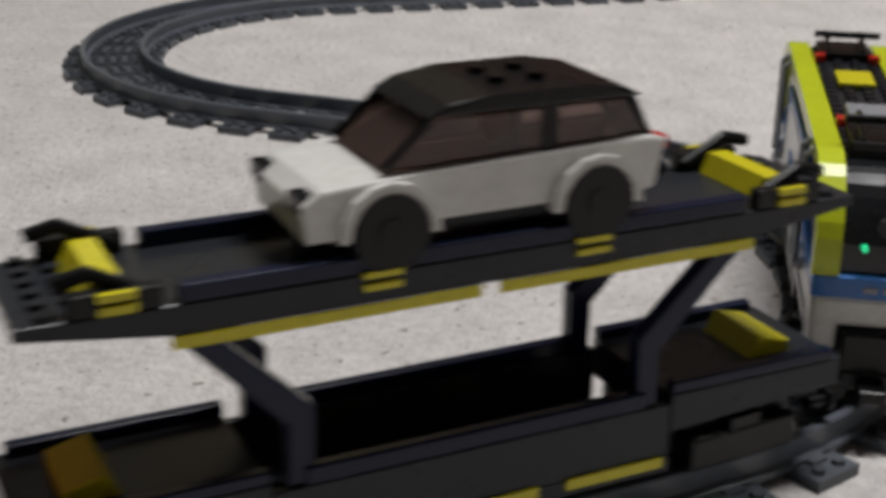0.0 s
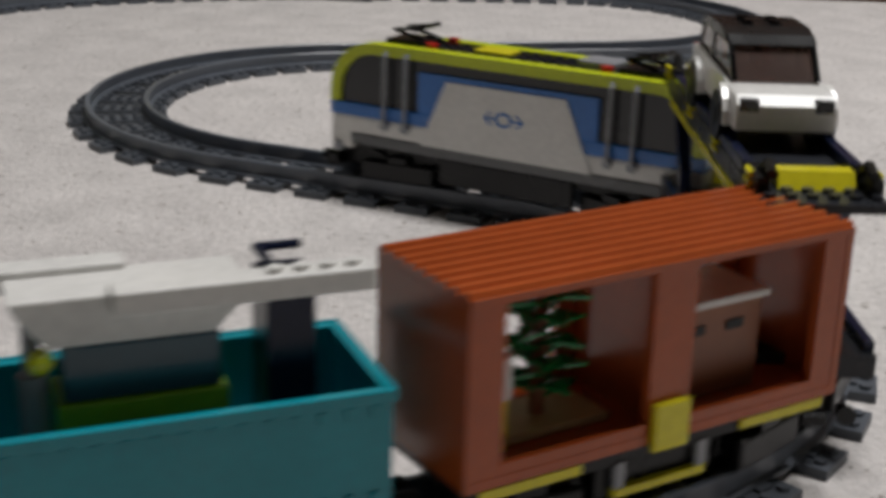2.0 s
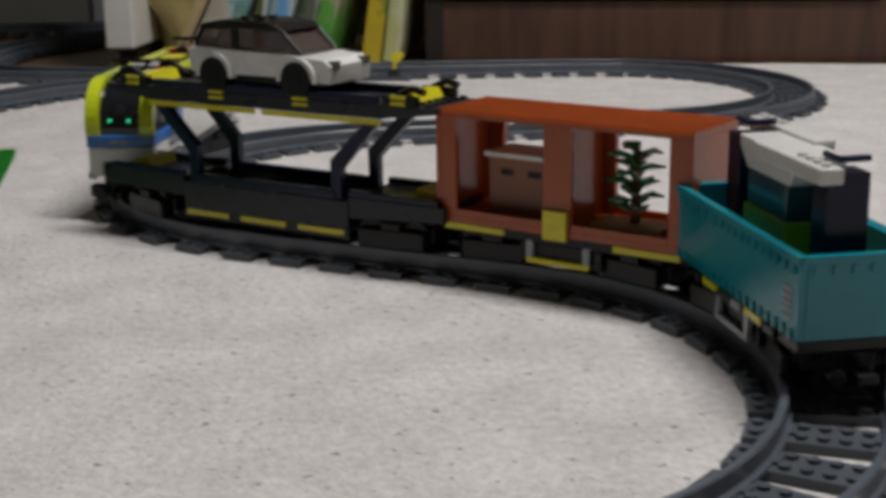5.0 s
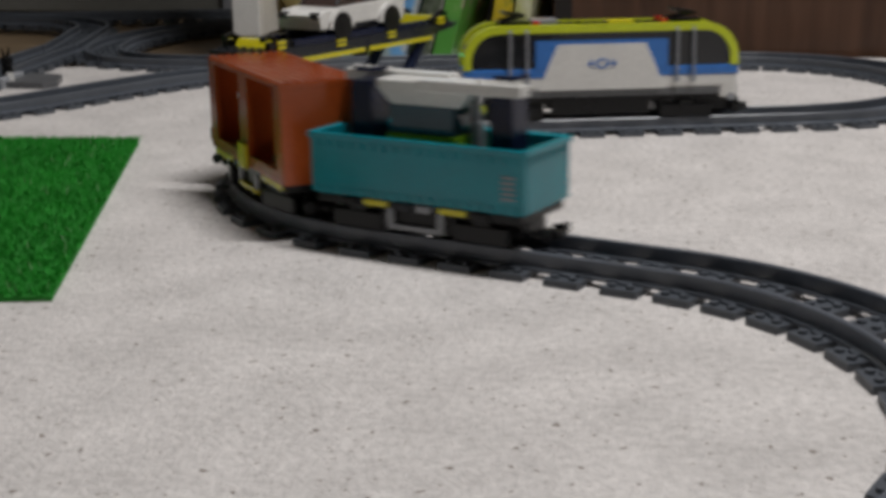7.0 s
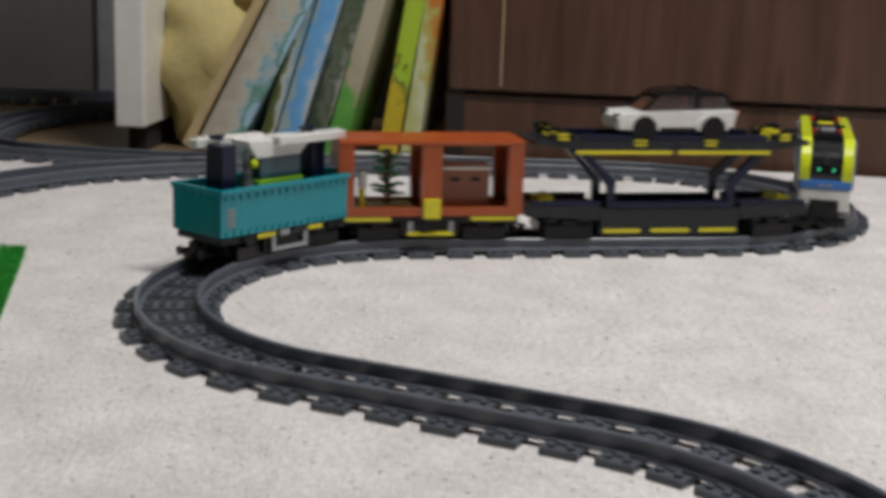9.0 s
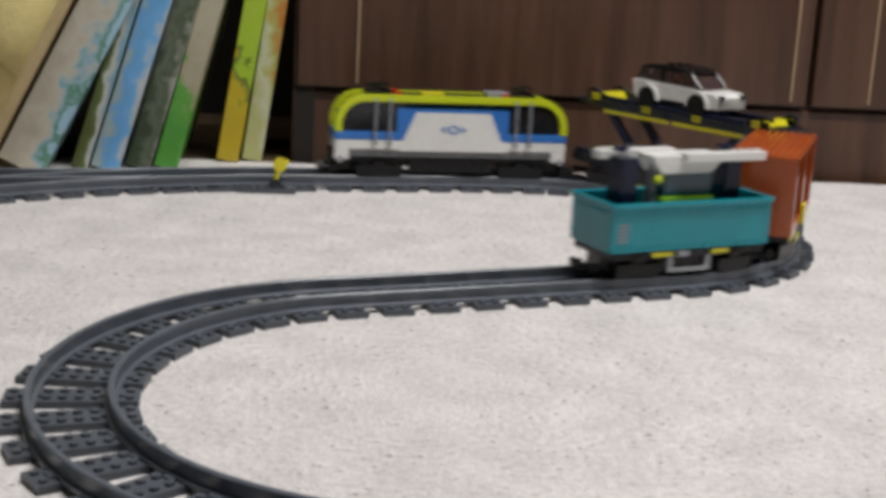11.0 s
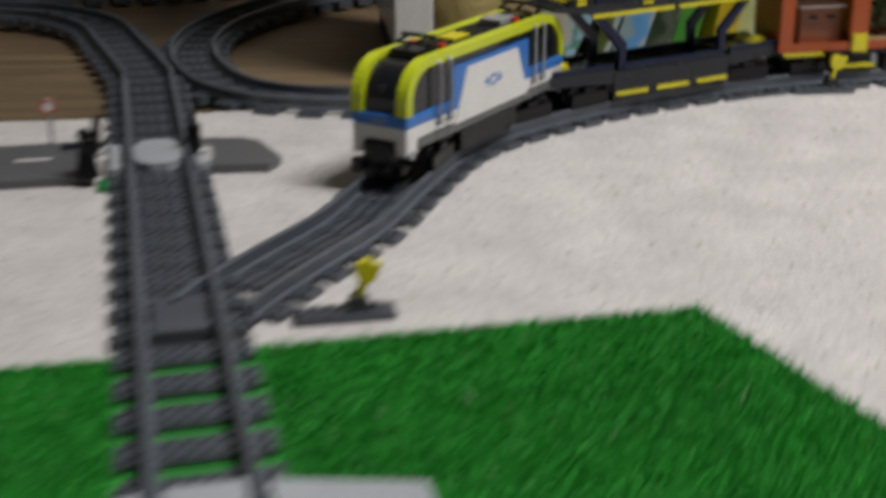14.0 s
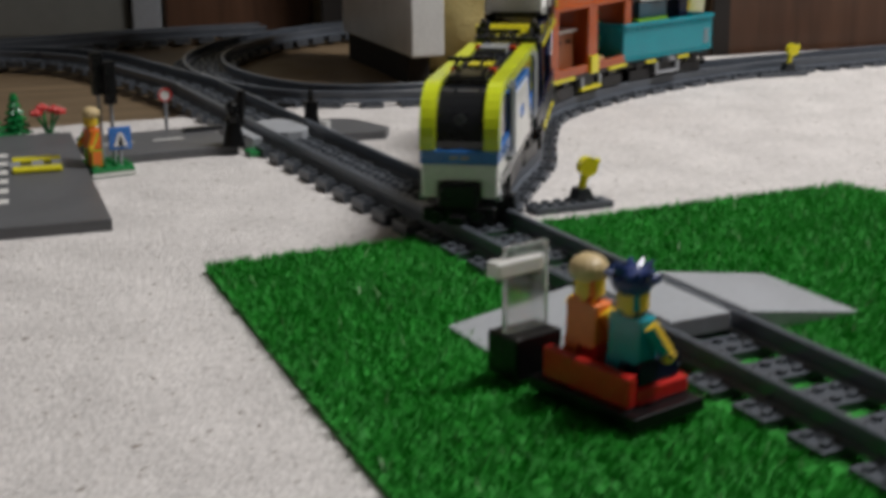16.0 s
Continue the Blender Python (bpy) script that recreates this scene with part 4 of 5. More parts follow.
def build_teal():
    te = thing("tub_wagon", "teal open-topped toy tub wagon with ribbed rims", "toy train")
    h = L_TEAL / 2
    bgs = flatcar(te, h, blocks=True)
    z0, z1 = 0.0347, 0.0735
    part("tub_floor", bx(-h + 0.003, h - 0.003, -0.0225, 0.0225, z0, z0 + 0.003), TEAL, te)
    for s in (-1, 1):
        part("side_wall", bx(-h, h, *sorted((s * 0.0212, s * 0.0240)), z0 + 0.0010, z1, bevel=0.0006), TEAL, te)
        part("rim", bx(-h - 0.001, h + 0.001, *sorted((s * 0.0236, s * 0.0254)), z1 - 0.0038, z1 + 0.0006, bevel=0.0006), TEAL, te)
        bm = bmesh.new()
        for k in range(18):
            x = -h + 0.006 + (2 * h - 0.012) * k / 17
            prism(bm, [(x - 0.0016, z1 - 0.0040), (x + 0.0016, z1 - 0.0040), (x + 0.0008, z1 - 0.0085), (x - 0.0008, z1 - 0.0085)], *sorted((s * 0.0241, s * 0.0252)))
            prism(bm, [(x - 0.0016, z0 + 0.0012), (x + 0.0016, z0 + 0.0012), (x + 0.0008, z0 + 0.0055), (x - 0.0008, z0 + 0.0055)], *sorted((s * 0.0241, s * 0.0250)))
        tagged(part("rim_teeth", bm, TEAL, te), kind="stuff")
    for e in (-1, 1):
        part("end_wall", bx(*sorted((e * (h - 0.0028), e * h)), -0.0211, 0.0211, z0 + 0.0010, z1), TEAL, te)
        part("rim", bx(*sorted((e * h - e * 0.0004, e * (h + 0.0014))), -0.0235, 0.0235, z1 - 0.0038, z1 + 0.0004, bevel=0.0005), TEAL, te)
        bm = bmesh.new()
        for k in range(6):
            y = -0.018 + 0.0072 * k
            box(bm, *sorted((e * (h + 0.0001), e * (h + 0.0011))), y - 0.0012, y + 0.0012, z1 - 0.0085, z1 - 0.0040)
        tagged(part("rim_teeth", bm, TEAL, te), kind="stuff")
    for s in (-1, 1):
        bm = bmesh.new()
        for k in range(5):
            box(bm, -h + 0.006, -h + 0.015, s * 0.0243 - 0.0002, s * 0.0243 + 0.0002, z0 + 0.009 + 0.0032 * k, z0 + 0.0105 + 0.0032 * k)
        part("marking", bm, GREY, te, "small grey printed bars")
    widen(te, 1.22)
    return te, bgs


def build_teal_cargo():
    z = 0.0379
    dr = thing("toy_machine", "white, dark blue and lime toy machine loaded in the tub", "toy machine")
    bm = bmesh.new()
    box(bm, -0.020, 0.030, -0.0120, 0.0120, z, z + 0.0360, bevel=0.001)
    part("base_block", bm, BRIGHTGREEN, dr, "lime green base")
    part("mid_block", bx(-0.018, 0.028, -0.0110, 0.0110, z + 0.0362, z + 0.0538, bevel=0.001), SMOKE, dr, "smoky blue-grey middle block")
    bm = bmesh.new()
    cyl(bm, (-0.026, -0.004, z), (-0.026, -0.004, z + 0.044), 0.0045, 12)
    cyl(bm, (-0.026, -0.004, z + 0.044), (-0.026, -0.004, z + 0.068), 0.0026, 12)
    part("hose", bm, GREY, dr, "grey post")
    bm = bmesh.new()
    prism(bm, [(-0.022, z + 0.0540), (0.026, z + 0.0540), (0.036, z + 0.0640), (0.036, z + 0.0690), (-0.032, z + 0.0690), (-0.030, z + 0.0640)], -0.0125, 0.0125, 0.001)
    part("hull", bm, WHITE, dr)
    for x0, x1, y in ((-0.068, 0.004, 0.0135), (-0.004, 0.074, -0.0135)):
        bm = bmesh.new()
        box(bm, x0, x1, y - 0.0055, y + 0.0055, z + 0.0640, z + 0.0712, bevel=0.0008)
        studs(bm, [x0 + 0.006 + 0.008 * k for k in range(4)] if y > 0 else [x1 - 0.006 - 0.008 * k for k in range(4)], (y,), z + 0.0712)
        part("arm", bm, WHITE, dr, "white studded arm")
    for x, y in ((-0.050, 0.0), (0.050, 0.0)):
        bm = bmesh.new()
        prism(bm, [(x - 0.0085, z + 0.0005), (x + 0.0085, z + 0.0005), (x + 0.0075, z + 0.0668), (x - 0.0075, z + 0.0668)], -0.0100, 0.0100, 0.001)
        tube(bm, [(x - 0.007, -0.009, z + 0.0730), (x - 0.007, 0.005, z + 0.0730), (x + 0.007, 0.005, z + 0.0730)], 0.0016, 8)
        part("fin", bm, NAVY, dr, "dark blue fin")
    bm = bmesh.new()
    ball(bm, (-0.024, -0.010, z + 0.050), 0.004, seg=10)
    part("nozzle", bm, LIME, dr, "lime nozzle")
    return dr


# ---- roads, ramps and the small toys ----
def slab(bm, outline, z0, z1):
    top = [bm.verts.new((x, y, z1)) for x, y in outline]
    low = [bm.verts.new((x, y, z0)) for x, y in outline]
    bm.faces.new(top)
    bm.faces.new(low[::-1])
    n = len(top)
    for i in range(n):
        bm.faces.new((top[i], low[i], low[(i + 1) % n], top[(i + 1) % n]))
    bmesh.ops.recalc_face_normals(bm, faces=bm.faces)


def build_roads():
    rd = thing("road_junction", "dark grey toy road plate with zebra stripes and a yellow hump", "toy road", at=pose(-0.809, 0.121, 0, 0, 0, 2))
    bm = bmesh.new()
    slab(bm, [(0, 0), (-0.004, 0.11), (-0.010, 0.30), (-0.26, 0.30), (-0.26, -0.005)], 0.0, 0.0072)
    part("plate", bm, ROAD, rd)
    for k in range(6):
        part("zebra_stripe", bx(-0.082, -0.058, 0.060 + 0.030 * k, 0.073 + 0.030 * k, 0.0073, 0.0078), WHITE, rd, "white stripe")
    for y in (0.148, 0.182):
        part("yellow_hump", bx(-0.055, -0.022, y, y + 0.012, 0.0073, 0.0105, bevel=0.001), YELLOW, rd, "yellow hump bar")
    for x in (-0.0535, -0.038, -0.0245):
        part("hump_block", bx(x - 0.004, x + 0.004, 0.162, 0.180, 0.0073, 0.0098), GREY, rd, "light grey hump block")
    part("line", bx(-0.050, -0.026, 0.204, 0.207, 0.0073, 0.0077), WHITE, rd, "white line")
    st = thing("road_strip", "dark grey toy road strip with a dashed white line up to the crossing", "toy road", at=pose(-0.812, 0.312, 0, 0, 0, 9))
    part("plate", bx(0.0, 0.105, 0.0, 0.088, 0.0, 0.0068, bevel=0.0008), ROAD, st)
    for x in (0.012, 0.050):
        part("dash", bx(x, x + 0.024, 0.043, 0.047, 0.0069, 0.0073), WHITE, st, "white dash")
    part("kerb", bx(0.080, 0.112, 0.066, 0.074, 0.0069, 0.0100, bevel=0.001), DARKGREY, st, "raised kerb piece")
    en = thing("road_end_plate", "dark grey toy road plate with a rounded end beside the track", "toy road", at=pose(-0.641, 0.347, 0, 0, 0, 9))
    bm = bmesh.new()
    slab(bm, [(0.0, 0.0), (0.050, -0.006), (0.060, 0.010), (0.048, 0.056), (0.036, 0.066), (0.0, 0.072)], 0.0, 0.0066)
    part("plate", bm, ROAD, en)
    c = MAIN_P + MAIN_DIR * 0.370
    cr = thing("crossing_plate", "light grey rounded level crossing plate between the rails", "plate", at=pose(c[0], c[1], 0.0, 0, 0, 10.3))
    bm = bmesh.new()
    slab(bm, [(-0.006, -0.031), (0.006, -0.031), (0.0125, -0.026), (0.0165, -0.014), (0.0165, 0.014), (0.0125, 0.026), (0.006, 0.031), (-0.006, 0.031), (-0.0125, 0.026), (-0.0165, 0.014), (-0.0165, -0.014), (-0.0125, -0.026)], 0.0040, 0.0128)
    part("plate", bm, LIGHTGREY, cr)
    for s in (-1, 1):
        part("side_ramp", bx(*sorted((s * 0.0255, s * 0.034)), -0.030, 0.030, 0.0, 0.0110, bevel=0.001), LIGHTGREY, cr)
    # the level crossing on the mat
    c = MAIN_P + MAIN_DIR * -0.142
    ra = thing("crossing_ramp", "light grey ramped level crossing over the track on the mat", "plate", at=pose(c[0], c[1], 0.0045, 0, 0, 10.3))
    part("centre_plate", bx(-0.0160, 0.0160, -0.034, 0.034, 0.0040, 0.0125, bevel=0.0006), LIGHTGREY, ra)
    for s in (-1, 1):
        bm = bmesh.new()
        prism(bm, [(s * 0.0250, 0.0), (s * 0.088, 0.0), (s * 0.088, 0.0018), (s * 0.0250, 0.0115)], -0.034, 0.034, 0.0006)
        part("side_ramp", bm, LIGHTGREY, ra)


def figure(name, label, at, torso, legs, head, hair=None, seated=False):
    """A toy figure as one plain mesh with its colours."""
    bm = bmesh.new()
    marks = []

    def stamp(i):
        n = len(bm.faces)
        marks.append((n, i))

    for s in (-1, 1):
        if seated:
            box(bm, -0.004, 0.0130, s * 0.0040 - 0.0036, s * 0.0040 + 0.0036, 0.0060, 0.0135, bevel=0.0006)
        else:
            box(bm, -0.004, 0.004, s * 0.0040 - 0.0036, s * 0.0040 + 0.0036, 0.0, 0.0120, bevel=0.0006)
    stamp(0)
    prism(bm, [(-0.0042, 0.0125), (0.0042, 0.0125), (0.0036, 0.0265), (-0.0036, 0.0265)], -0.0068, 0.0068, 0.0008)
    for s in (-1, 1):
        cyl(bm, (0, s * 0.0074, 0.0245), (0.0045, s * 0.0098, 0.0160), 0.0024, 10)
    stamp(1)
    cyl(bm, (0, 0, 0.0265), (0, 0, 0.0285), 0.0030, 12)
    cyl(bm, (0, 0, 0.0285), (0, 0, 0.0365), 0.0050, 16)
    for s in (-1, 1):
        ball(bm, (0.0052, s * 0.0102, 0.0145), 0.0024, seg=8)
    stamp(2)
    if hair:
        ball(bm, (-0.0006, 0, 0.0368), 0.0064, 1.0, 1.0, 0.75, seg=14)
        for k in range(14 if hair is HAIRBLUE else 0):
            a, up = k * 2.4, 0.25 + 0.6 * (k % 5) / 4
            d = Vector((math.cos(a) * math.cos(up), math.sin(a) * math.cos(up), math.sin(up)))
            o = Vector((-0.0006, 0, 0.0362))
            cyl(bm, o + d * 0.0035, o + d * 0.0092, 0.0026, 6, r2=0.0007)
        stamp(3)
    me = bpy.data.meshes.new(name)
    bm.to_mesh(me)
    bm.free()
    for m in (legs, torso, head, hair or head):
        me.materials.append(m)
    for p in me.polygons:
        for n, i in marks:
            if p.index < n:
                p.material_index = i
                break
    ob = new(name, me)
    ob.matrix_world = at
    return tagged(ob, label, "toy figure")


def build_small_toys():
    build_lever(pose(-0.527, 0.090, 0.0, 0, 0, 8))
    build_lever(pose(-0.126, 0.552, 0.0, 0, 0, 2))
    # traffic light with pedestrian sign on a green base
    tl = thing("toy_traffic_light", "dark toy traffic light with blue sign on a green base", "toy traffic light", at=pose(-0.806, 0.288, 0.0, 0, 0, 15))
    bm = bmesh.new()
    box(bm, -0.015, 0.015, -0.016, 0.016, 0.0, 0.0070, bevel=0.0006)
    studs(bm, (-0.012, -0.004, 0.004, 0.012), (-0.012, -0.004, 0.004, 0.012), 0.0070)
    part("base", bm, GREEN, tl, "green studded base")
    part("base_edge", bx(-0.0155, 0.0155, -0.0168, -0.0161, 0.0010, 0.0035), WHITE, tl, "pale edge strip")
    for x, y, h in ((0.001, 0.012, 0.084), (0.007, 0.004, 0.078)):
        bm = bmesh.new()
        cyl(bm, (x, y, 0.007), (x, y, h), 0.0015, 8)
        part("pole", bm, GREY, tl)
        bm = bmesh.new()
        box(bm, x - 0.0040, x + 0.0040, y - 0.0040, y + 0.0040, h - 0.030, h, bevel=0.0008)
        for k in range(3):
            cyl(bm, (x, y - 0.0040, h - 0.006 - 0.009 * k), (x, y - 0.0056, h - 0.006 - 0.009 * k), 0.0033, 10)
        part("signal_head", bm, BLACK, tl, "dark brown-black signal head")
    bm = bmesh.new()
    cyl(bm, (0.007, -0.010, 0.007), (0.007, -0.010, 0.020), 0.0016, 8)
    part("sign_pole", bm, GREY, tl)
    sg = part("sign", bx(-0.001, 0.015, -0.0122, -0.0105, 0.018, 0.034, bevel=0.0006), BLUE, tl, "blue square sign")
    bm = bmesh.new()
    prism(bm, [(0.0020, 0.0205), (0.0120, 0.0205), (0.0085, 0.0300), (0.0055, 0.0300)], -0.0128, -0.0123)
    part("sign_mark", bm, WHITE, sg, "white mark")
    bm = bmesh.new()
    prism(bm, [(0.0055, 0.0210), (0.0088, 0.0210), (0.0076, 0.0275), (0.0066, 0.0275)], -0.0133, -0.0129)
    part("sign_mark", bm, BLACK, sg, "black mark")
    figure("toy_figure", "toy figure in an orange vest and lime trousers", pose(-0.815, 0.283, 0.0070, 0, 0, 200), ORANGE, BRIGHTGREEN, SKIN, TAN)
    # round road sign
    rs = thing("toy_road_sign", "round white and red toy road sign on a grey pole", "toy sign", at=pose(-0.755, 0.414, 0.0, 0, 0, 10))
    bm = bmesh.new()
    cyl(bm, (0, 0, 0), (0, 0, 0.030), 0.0014, 8)
    box(bm, -0.004, 0.004, -0.004, 0.004, 0.0, 0.003)
    part("pole", bm, GREY, rs)
    bm = bmesh.new()
    cyl(bm, (0, -0.0008, 0.034), (0, 0.0008, 0.034), 0.0056, 18)
    disc = part("disc", bm, WHITE, rs, "white disc")
    bm = bmesh.new()
    for k in range(18):
        a0, a1 = k / 18 * 6.2832, (k + 1) / 18 * 6.2832
        prism(bm, [(r * math.cos(a), 0.034 + r * math.sin(a)) for r, a in ((0.0056, a0), (0.0056, a1), (0.0042, a1), (0.0042, a0))], -0.0013, -0.0009)
    part("ring", bm, RED, disc, "red ring")
    # trees and flower
    for x, y in ((-0.871, 0.437), (-0.890, 0.425)):
        tr = thing("toy_tree", "small green plastic toy fir tree", "toy tree", group="toy fir trees", at=pose(x, y, 0.0))
        bm = bmesh.new()
        cyl(bm, (0, 0, 0), (0, 0, 0.006), 0.0040, 10)
        part("trunk", bm, GREEN, tr)
        bm = bmesh.new()
        for k in range(6):
            r = 0.0130 - 0.0019 * k
            for j in range(9):
                a = j / 9 * 6.2832 + k
                cyl(bm, (0, 0, 0.0095 + 0.0052 * k), (r * math.cos(a), r * math.sin(a), 0.0060 + 0.0052 * k), 0.0028, 6, r2=0.0008)
            cyl(bm, (0, 0, 0.005 + 0.0052 * k), (0, 0, 0.0115 + 0.0052 * k), r * 0.62, 10, r2=r * 0.25)
        part("crown", bm, GREEN, tr)
    fl = thing("toy_flowers", "red plastic toy flowers on green stems", "toy flowers", at=pose(-0.846, 0.437, 0.0))
    for k in range(4):
        a = k * 1.6 + 0.4
        bm = bmesh.new()
        tx, ty, tz = 0.010 * math.cos(a), 0.006 * math.sin(a), 0.020 + 0.003 * (k % 2)
        tube(bm, [(0, 0, 0.0), (tx * 0.5, ty * 0.5, 0.012), (tx, ty, tz)], 0.0012, 6)
        part("stem", bm, GREEN, fl)
        bm = bmesh.new()
        for j in range(5):
            b = j / 5 * 6.2832
            ball(bm, (tx + 0.0030 * math.cos(b), ty + 0.0030 * math.sin(b), tz + 0.001), 0.0024, seg=8)
        ball(bm, (tx, ty, tz + 0.003), 0.0020, seg=8)
        part("blossom", bm, RED, fl, "red blossom")
    bm = bmesh.new()
    box(bm, -0.008, 0.008, -0.006, 0.006, 0.0, 0.0035)
    part("base", bm, GREEN, fl)
    # black cloaked figure on a green plate, and a horned dark figure
    bm = bmesh.new()
    cyl(bm, (0, 0, 0), (0, 0, 0.022), 0.0085, 14, r2=0.0045)
    box(bm, -0.003, 0.003, -0.008, 0.008, 0.018, 0.024, bevel=0.001)
    ball(bm, (0, 0, 0.0285), 0.0052, seg=12)
    cyl(bm, (0.006, 0.004, 0.016), (0.008, 0.005, 0.040), 0.0030, 8)
    ob = solid("toy_figure", bm, BLACK, "black cloaked toy figure beside the crossing", "toy figure")
    ob.matrix_world = pose(-0.712, 0.327, 0.0068)
    pl = thing("toy_plate", "small bright green toy plate", "toy plate", at=pose(-0.692, 0.318, 0.0, 0, 0, 8))
    part("plate", bx(-0.012, 0.012, -0.008, 0.008, 0.0, 0.0045, bevel=0.0005), GREEN, pl)
    bm = bmesh.new()
    cyl(bm, (0, 0, 0), (0, 0, 0.016), 0.0070, 12, r2=0.0052)
    box(bm, -0.005, 0.005, -0.005, 0.005, 0.014, 0.023, bevel=0.001)
    for s in (-1, 1):
        cyl(bm, (0, s * 0.003, 0.022), (0, s * 0.007, 0.033), 0.0022, 8, r2=0.0006)
    ob = solid("toy_figure", bm, BLACK, "dark horned toy figure on the road plate", "toy figure")
    ob.matrix_world = pose(-0.645, 0.372, 0.0066)
    bm = bmesh.new()
    cyl(bm, (0, 0, 0.0), (0, 0, 0.008), 0.0042, 12)
    tp = solid("toy_pot", bm, WHITE, "tiny white toy pot on the road plate", "toy pot")
    tp.matrix_world = pose(-0.636, 0.362, 0.0066)


def build_handcar():
    """The little red seat car with two figures, standing on the mat beside the rails."""
    at = pose(-0.635, -0.228, 0.0075, 0, 0, 22) @ Matrix.Scale(1.22, 4)
    bn = thing("toy_bench", "red toy bench on a dark base on the grass mat", "toy bench", at=at)
    bm = bmesh.new()
    box(bm, -0.015, 0.015, -0.024, 0.024, 0.0, 0.0045, bevel=0.0006)
    part("base", bm, BLACK, bn)
    part("seat", bx(-0.008, 0.014, -0.018, 0.020, 0.0046, 0.0100, bevel=0.0008), RED, bn)
    part("backrest", bx(-0.0125, -0.0085, -0.018, 0.020, 0.0046, 0.0150, bevel=0.0008), RED, bn)
    for y, tor, leg, hair, label in ((0.010, ORANGE, RED, TAN, "seated toy figure in an orange top with pale hair"), (-0.009, TEAL, NAVY, HAIRBLUE, "seated toy figure in a turquoise top with dark blue hair")):
        figure("toy_figure", label, at @ pose(-0.002, y, 0.0042), tor, leg, SKIN, hair, seated=True)
    sh = thing("toy_shelter_pane", "clear plastic toy panel with a white top on a dark stand", "toy panel", at=at @ pose(-0.006, 0.036, 0.0))
    part("stand", bx(-0.010, 0.010, -0.0075, 0.0075, 0.0, 0.0150, bevel=0.001), BLACK, sh)
    ob = part("pane", bx(-0.009, 0.009, -0.0012, 0.0012, 0.0151, 0.0440, bevel=0.0004), CLEAR, sh, "clear plastic pane")
    part("top", bx(-0.014, 0.006, -0.003, 0.003, 0.0345, 0.0400, bevel=0.0008), WHITE, sh, "white bar")


build_setting()
build_cabinet()
build_books()
build_tracks()
build_mat()
build_roads()
build_small_toys()
build_handcar()
loco, loco_bogies = build_loco()
carrier, carrier_bogies = build_carrier()
toy_car = build_car()
brown, brown_bogies = build_brown()
brown_cargo = build_brown_cargo()
teal, teal_bogies = build_teal()
teal_cargo = build_teal_cargo()

# ---- the train's run: seconds, and metres of the front along the line ----
RUN = [(0.0, 1.655), (0.5, 1.72), (1.0, 1.78), (1.5, 1.842), (2.0, 1.908), (2.5, 1.979), (3.0, 2.048), (3.5, 2.119), (6.0, 2.456), (6.5, 2.551), (7.0, 2.645), (7.5, 2.745), (8.0, 2.839), (8.5, 2.936), (11.0, 3.4245), (11.5, 3.5325), (12.0, 3.6445), (12.5, 3.7455), (13.0, 3.8375), (13.5, 3.9135), (14.0, 3.9825), (14.5, 4.0465), (15.0, 4.1235), (15.5, 4.2135), (16.0, 4.2765)]
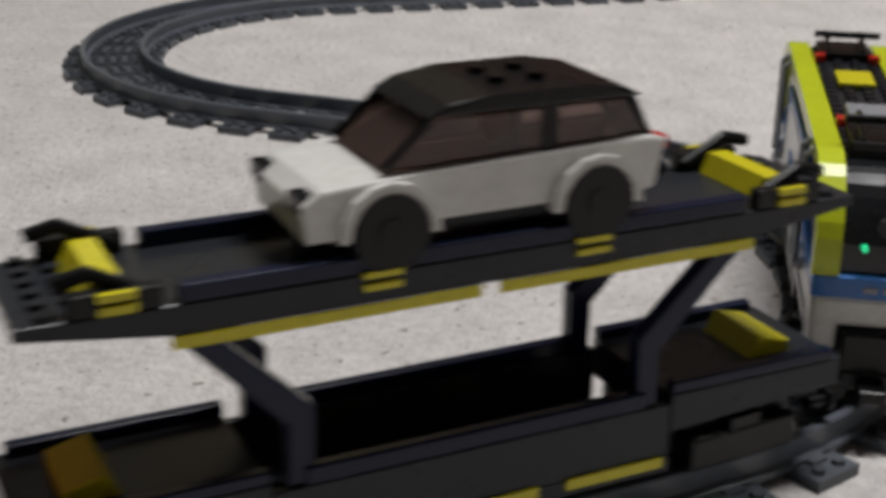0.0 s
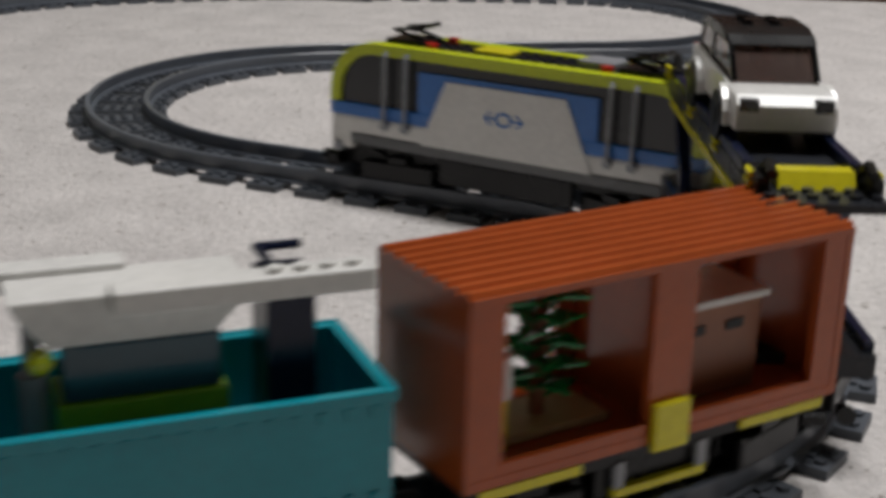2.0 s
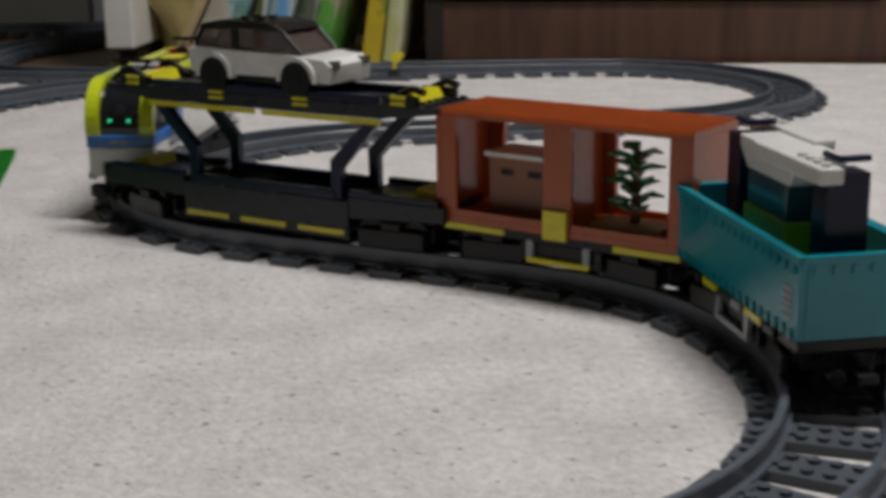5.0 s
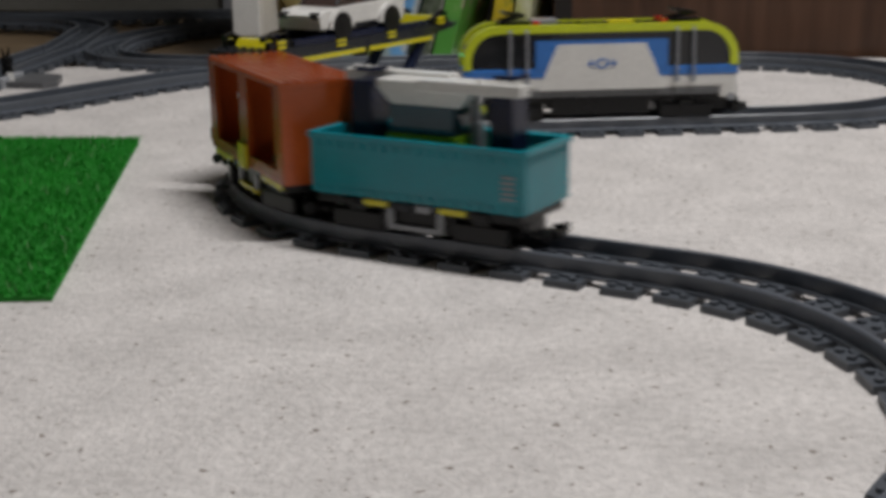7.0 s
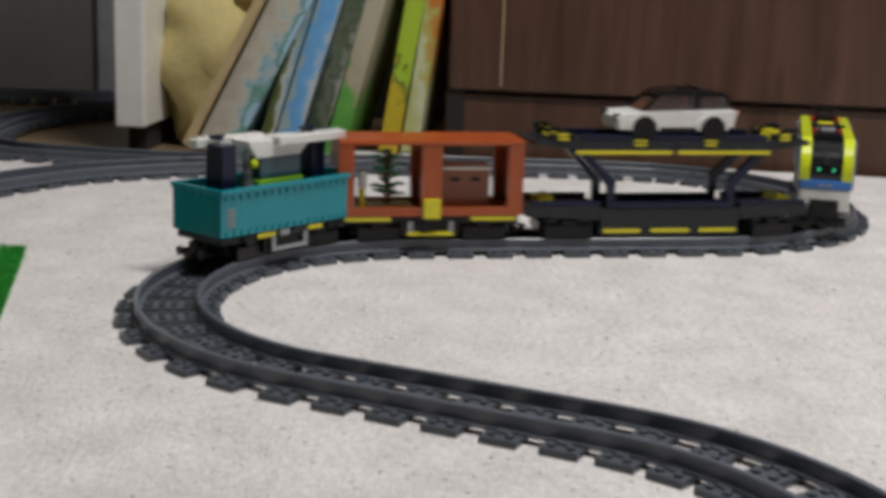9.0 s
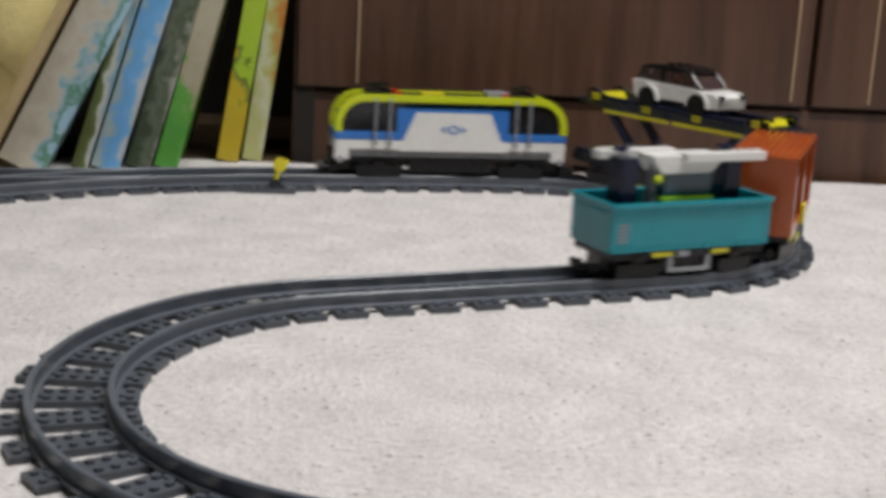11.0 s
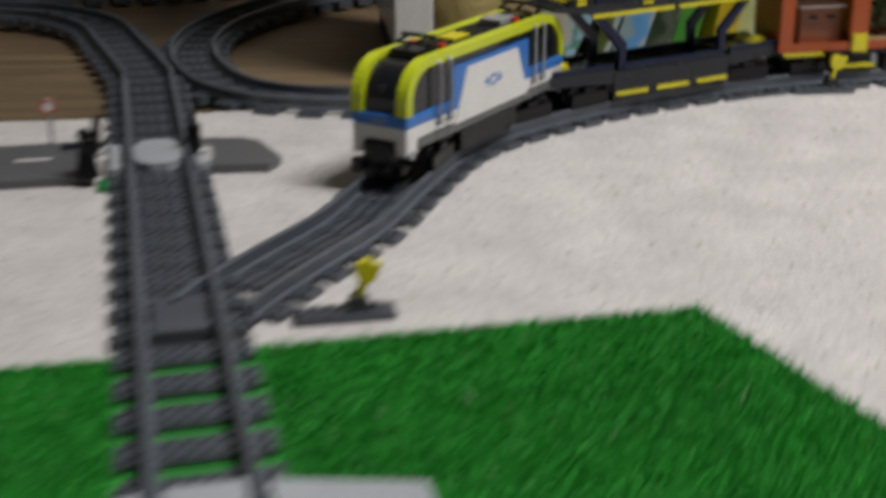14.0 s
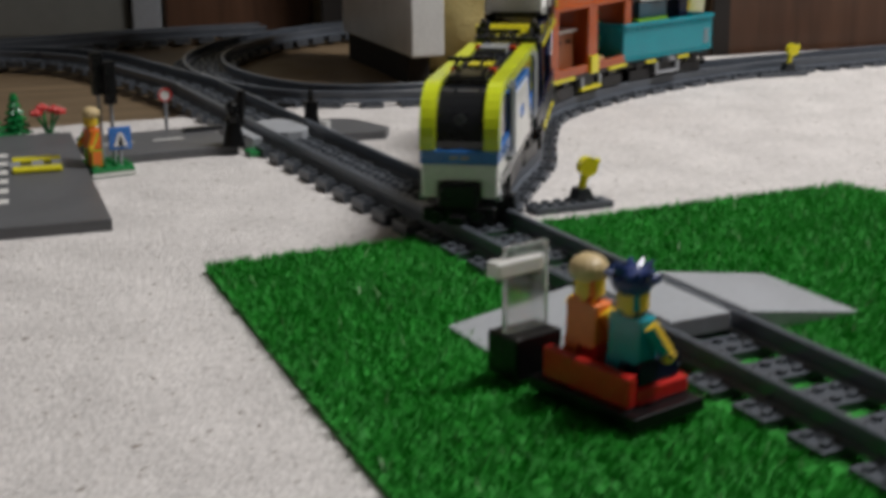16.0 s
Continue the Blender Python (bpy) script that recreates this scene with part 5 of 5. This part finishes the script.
# how far each vehicle's middle follows behind the train's front: the couplings have play
FOLLOW = [
    [(0.0, L_LOCO * 0.45), (16.0, L_LOCO * 0.45)],
    [(0.0, 0.366), (0.5, 0.356), (1.0, 0.342), (1.5, 0.327), (2.0, 0.321), (3.0, 0.332), (3.5, 0.343), (6.0, 0.352), (8.5, 0.365), (11.0, 0.368), (12.0, 0.384), (13.0, 0.370), (14.0, 0.336), (15.0, 0.322), (16.0, 0.322)],
    [(0.0, 0.576), (0.5, 0.568), (1.0, 0.561), (1.5, 0.545), (2.0, 0.513), (3.0, 0.524), (3.5, 0.533), (6.5, 0.550), (8.5, 0.568), (11.0, 0.562), (11.5, 0.588), (12.0, 0.598), (13.0, 0.582), (14.0, 0.530), (15.0, 0.492), (16.0, 0.488)],
    [(0.0, 0.726), (1.5, 0.704), (2.0, 0.671), (3.0, 0.658), (3.5, 0.680), (6.0, 0.700), (6.5, 0.698), (8.5, 0.707), (11.0, 0.713), (11.5, 0.733), (12.5, 0.740), (14.0, 0.672), (15.0, 0.626), (16.0, 0.622)],
]
SIZES = (0.90, 0.92, 0.92, 0.90)


def front_at(t):
    return float(np.interp(t, [a for a, _ in RUN], [b for _, b in RUN]))


def follow_at(place, t):
    return float(np.interp(t, [a for a, _ in FOLLOW[place]], [b for _, b in FOLLOW[place]]))


def vehicle_pose(mid, pivot):
    a, b = on_line(mid - pivot), on_line(mid + pivot)
    c = (a + b) / 2
    return pose(c[0], c[1], 0.0014, 0, 0, math.degrees(math.atan2(b[1] - a[1], b[0] - a[0])))


def bogie_pose(mid, x, body, size):
    a, b = on_line(mid + size * x - 0.012), on_line(mid + size * x + 0.012)
    turn = math.degrees(math.atan2(b[1] - a[1], b[0] - a[0])) - math.degrees(body.to_euler().z)
    return pose(x, 0, 0, 0, 0, (turn + 180) % 360 - 180)


def motions():
    times = [0.25 * k for k in range(65)]
    for place, (body, wheels, cargo, pivot) in enumerate((
        (loco, loco_bogies, [], 0.078),
        (carrier, carrier_bogies, [toy_car], 0.094),
        (brown, brown_bogies, brown_cargo, L_BROWN / 2 - 0.032),
        (teal, teal_bogies, [teal_cargo], L_TEAL / 2 - 0.032),
    )):
        size = SIZES[place]
        mids = [front_at(t) - follow_at(place, t) for t in times]
        rows = [(t, vehicle_pose(m, size * pivot)) for t, m in zip(times, mids)]
        for ob in (body, *cargo):
            k = size * (CAR_SIZE if ob is toy_car else 1)
            ob.scale = (k, k, k)
            back = pose(0.003 if ob is toy_car else 0.0, 0, 0)
            walk(ob, [(t, r @ back) for t, r in rows])
        for w, x in zip(wheels, (-pivot, pivot)):
            walk(w, [(t, bogie_pose(m, x, r, size)) for (t, r), m in zip(rows, mids)])


motions()
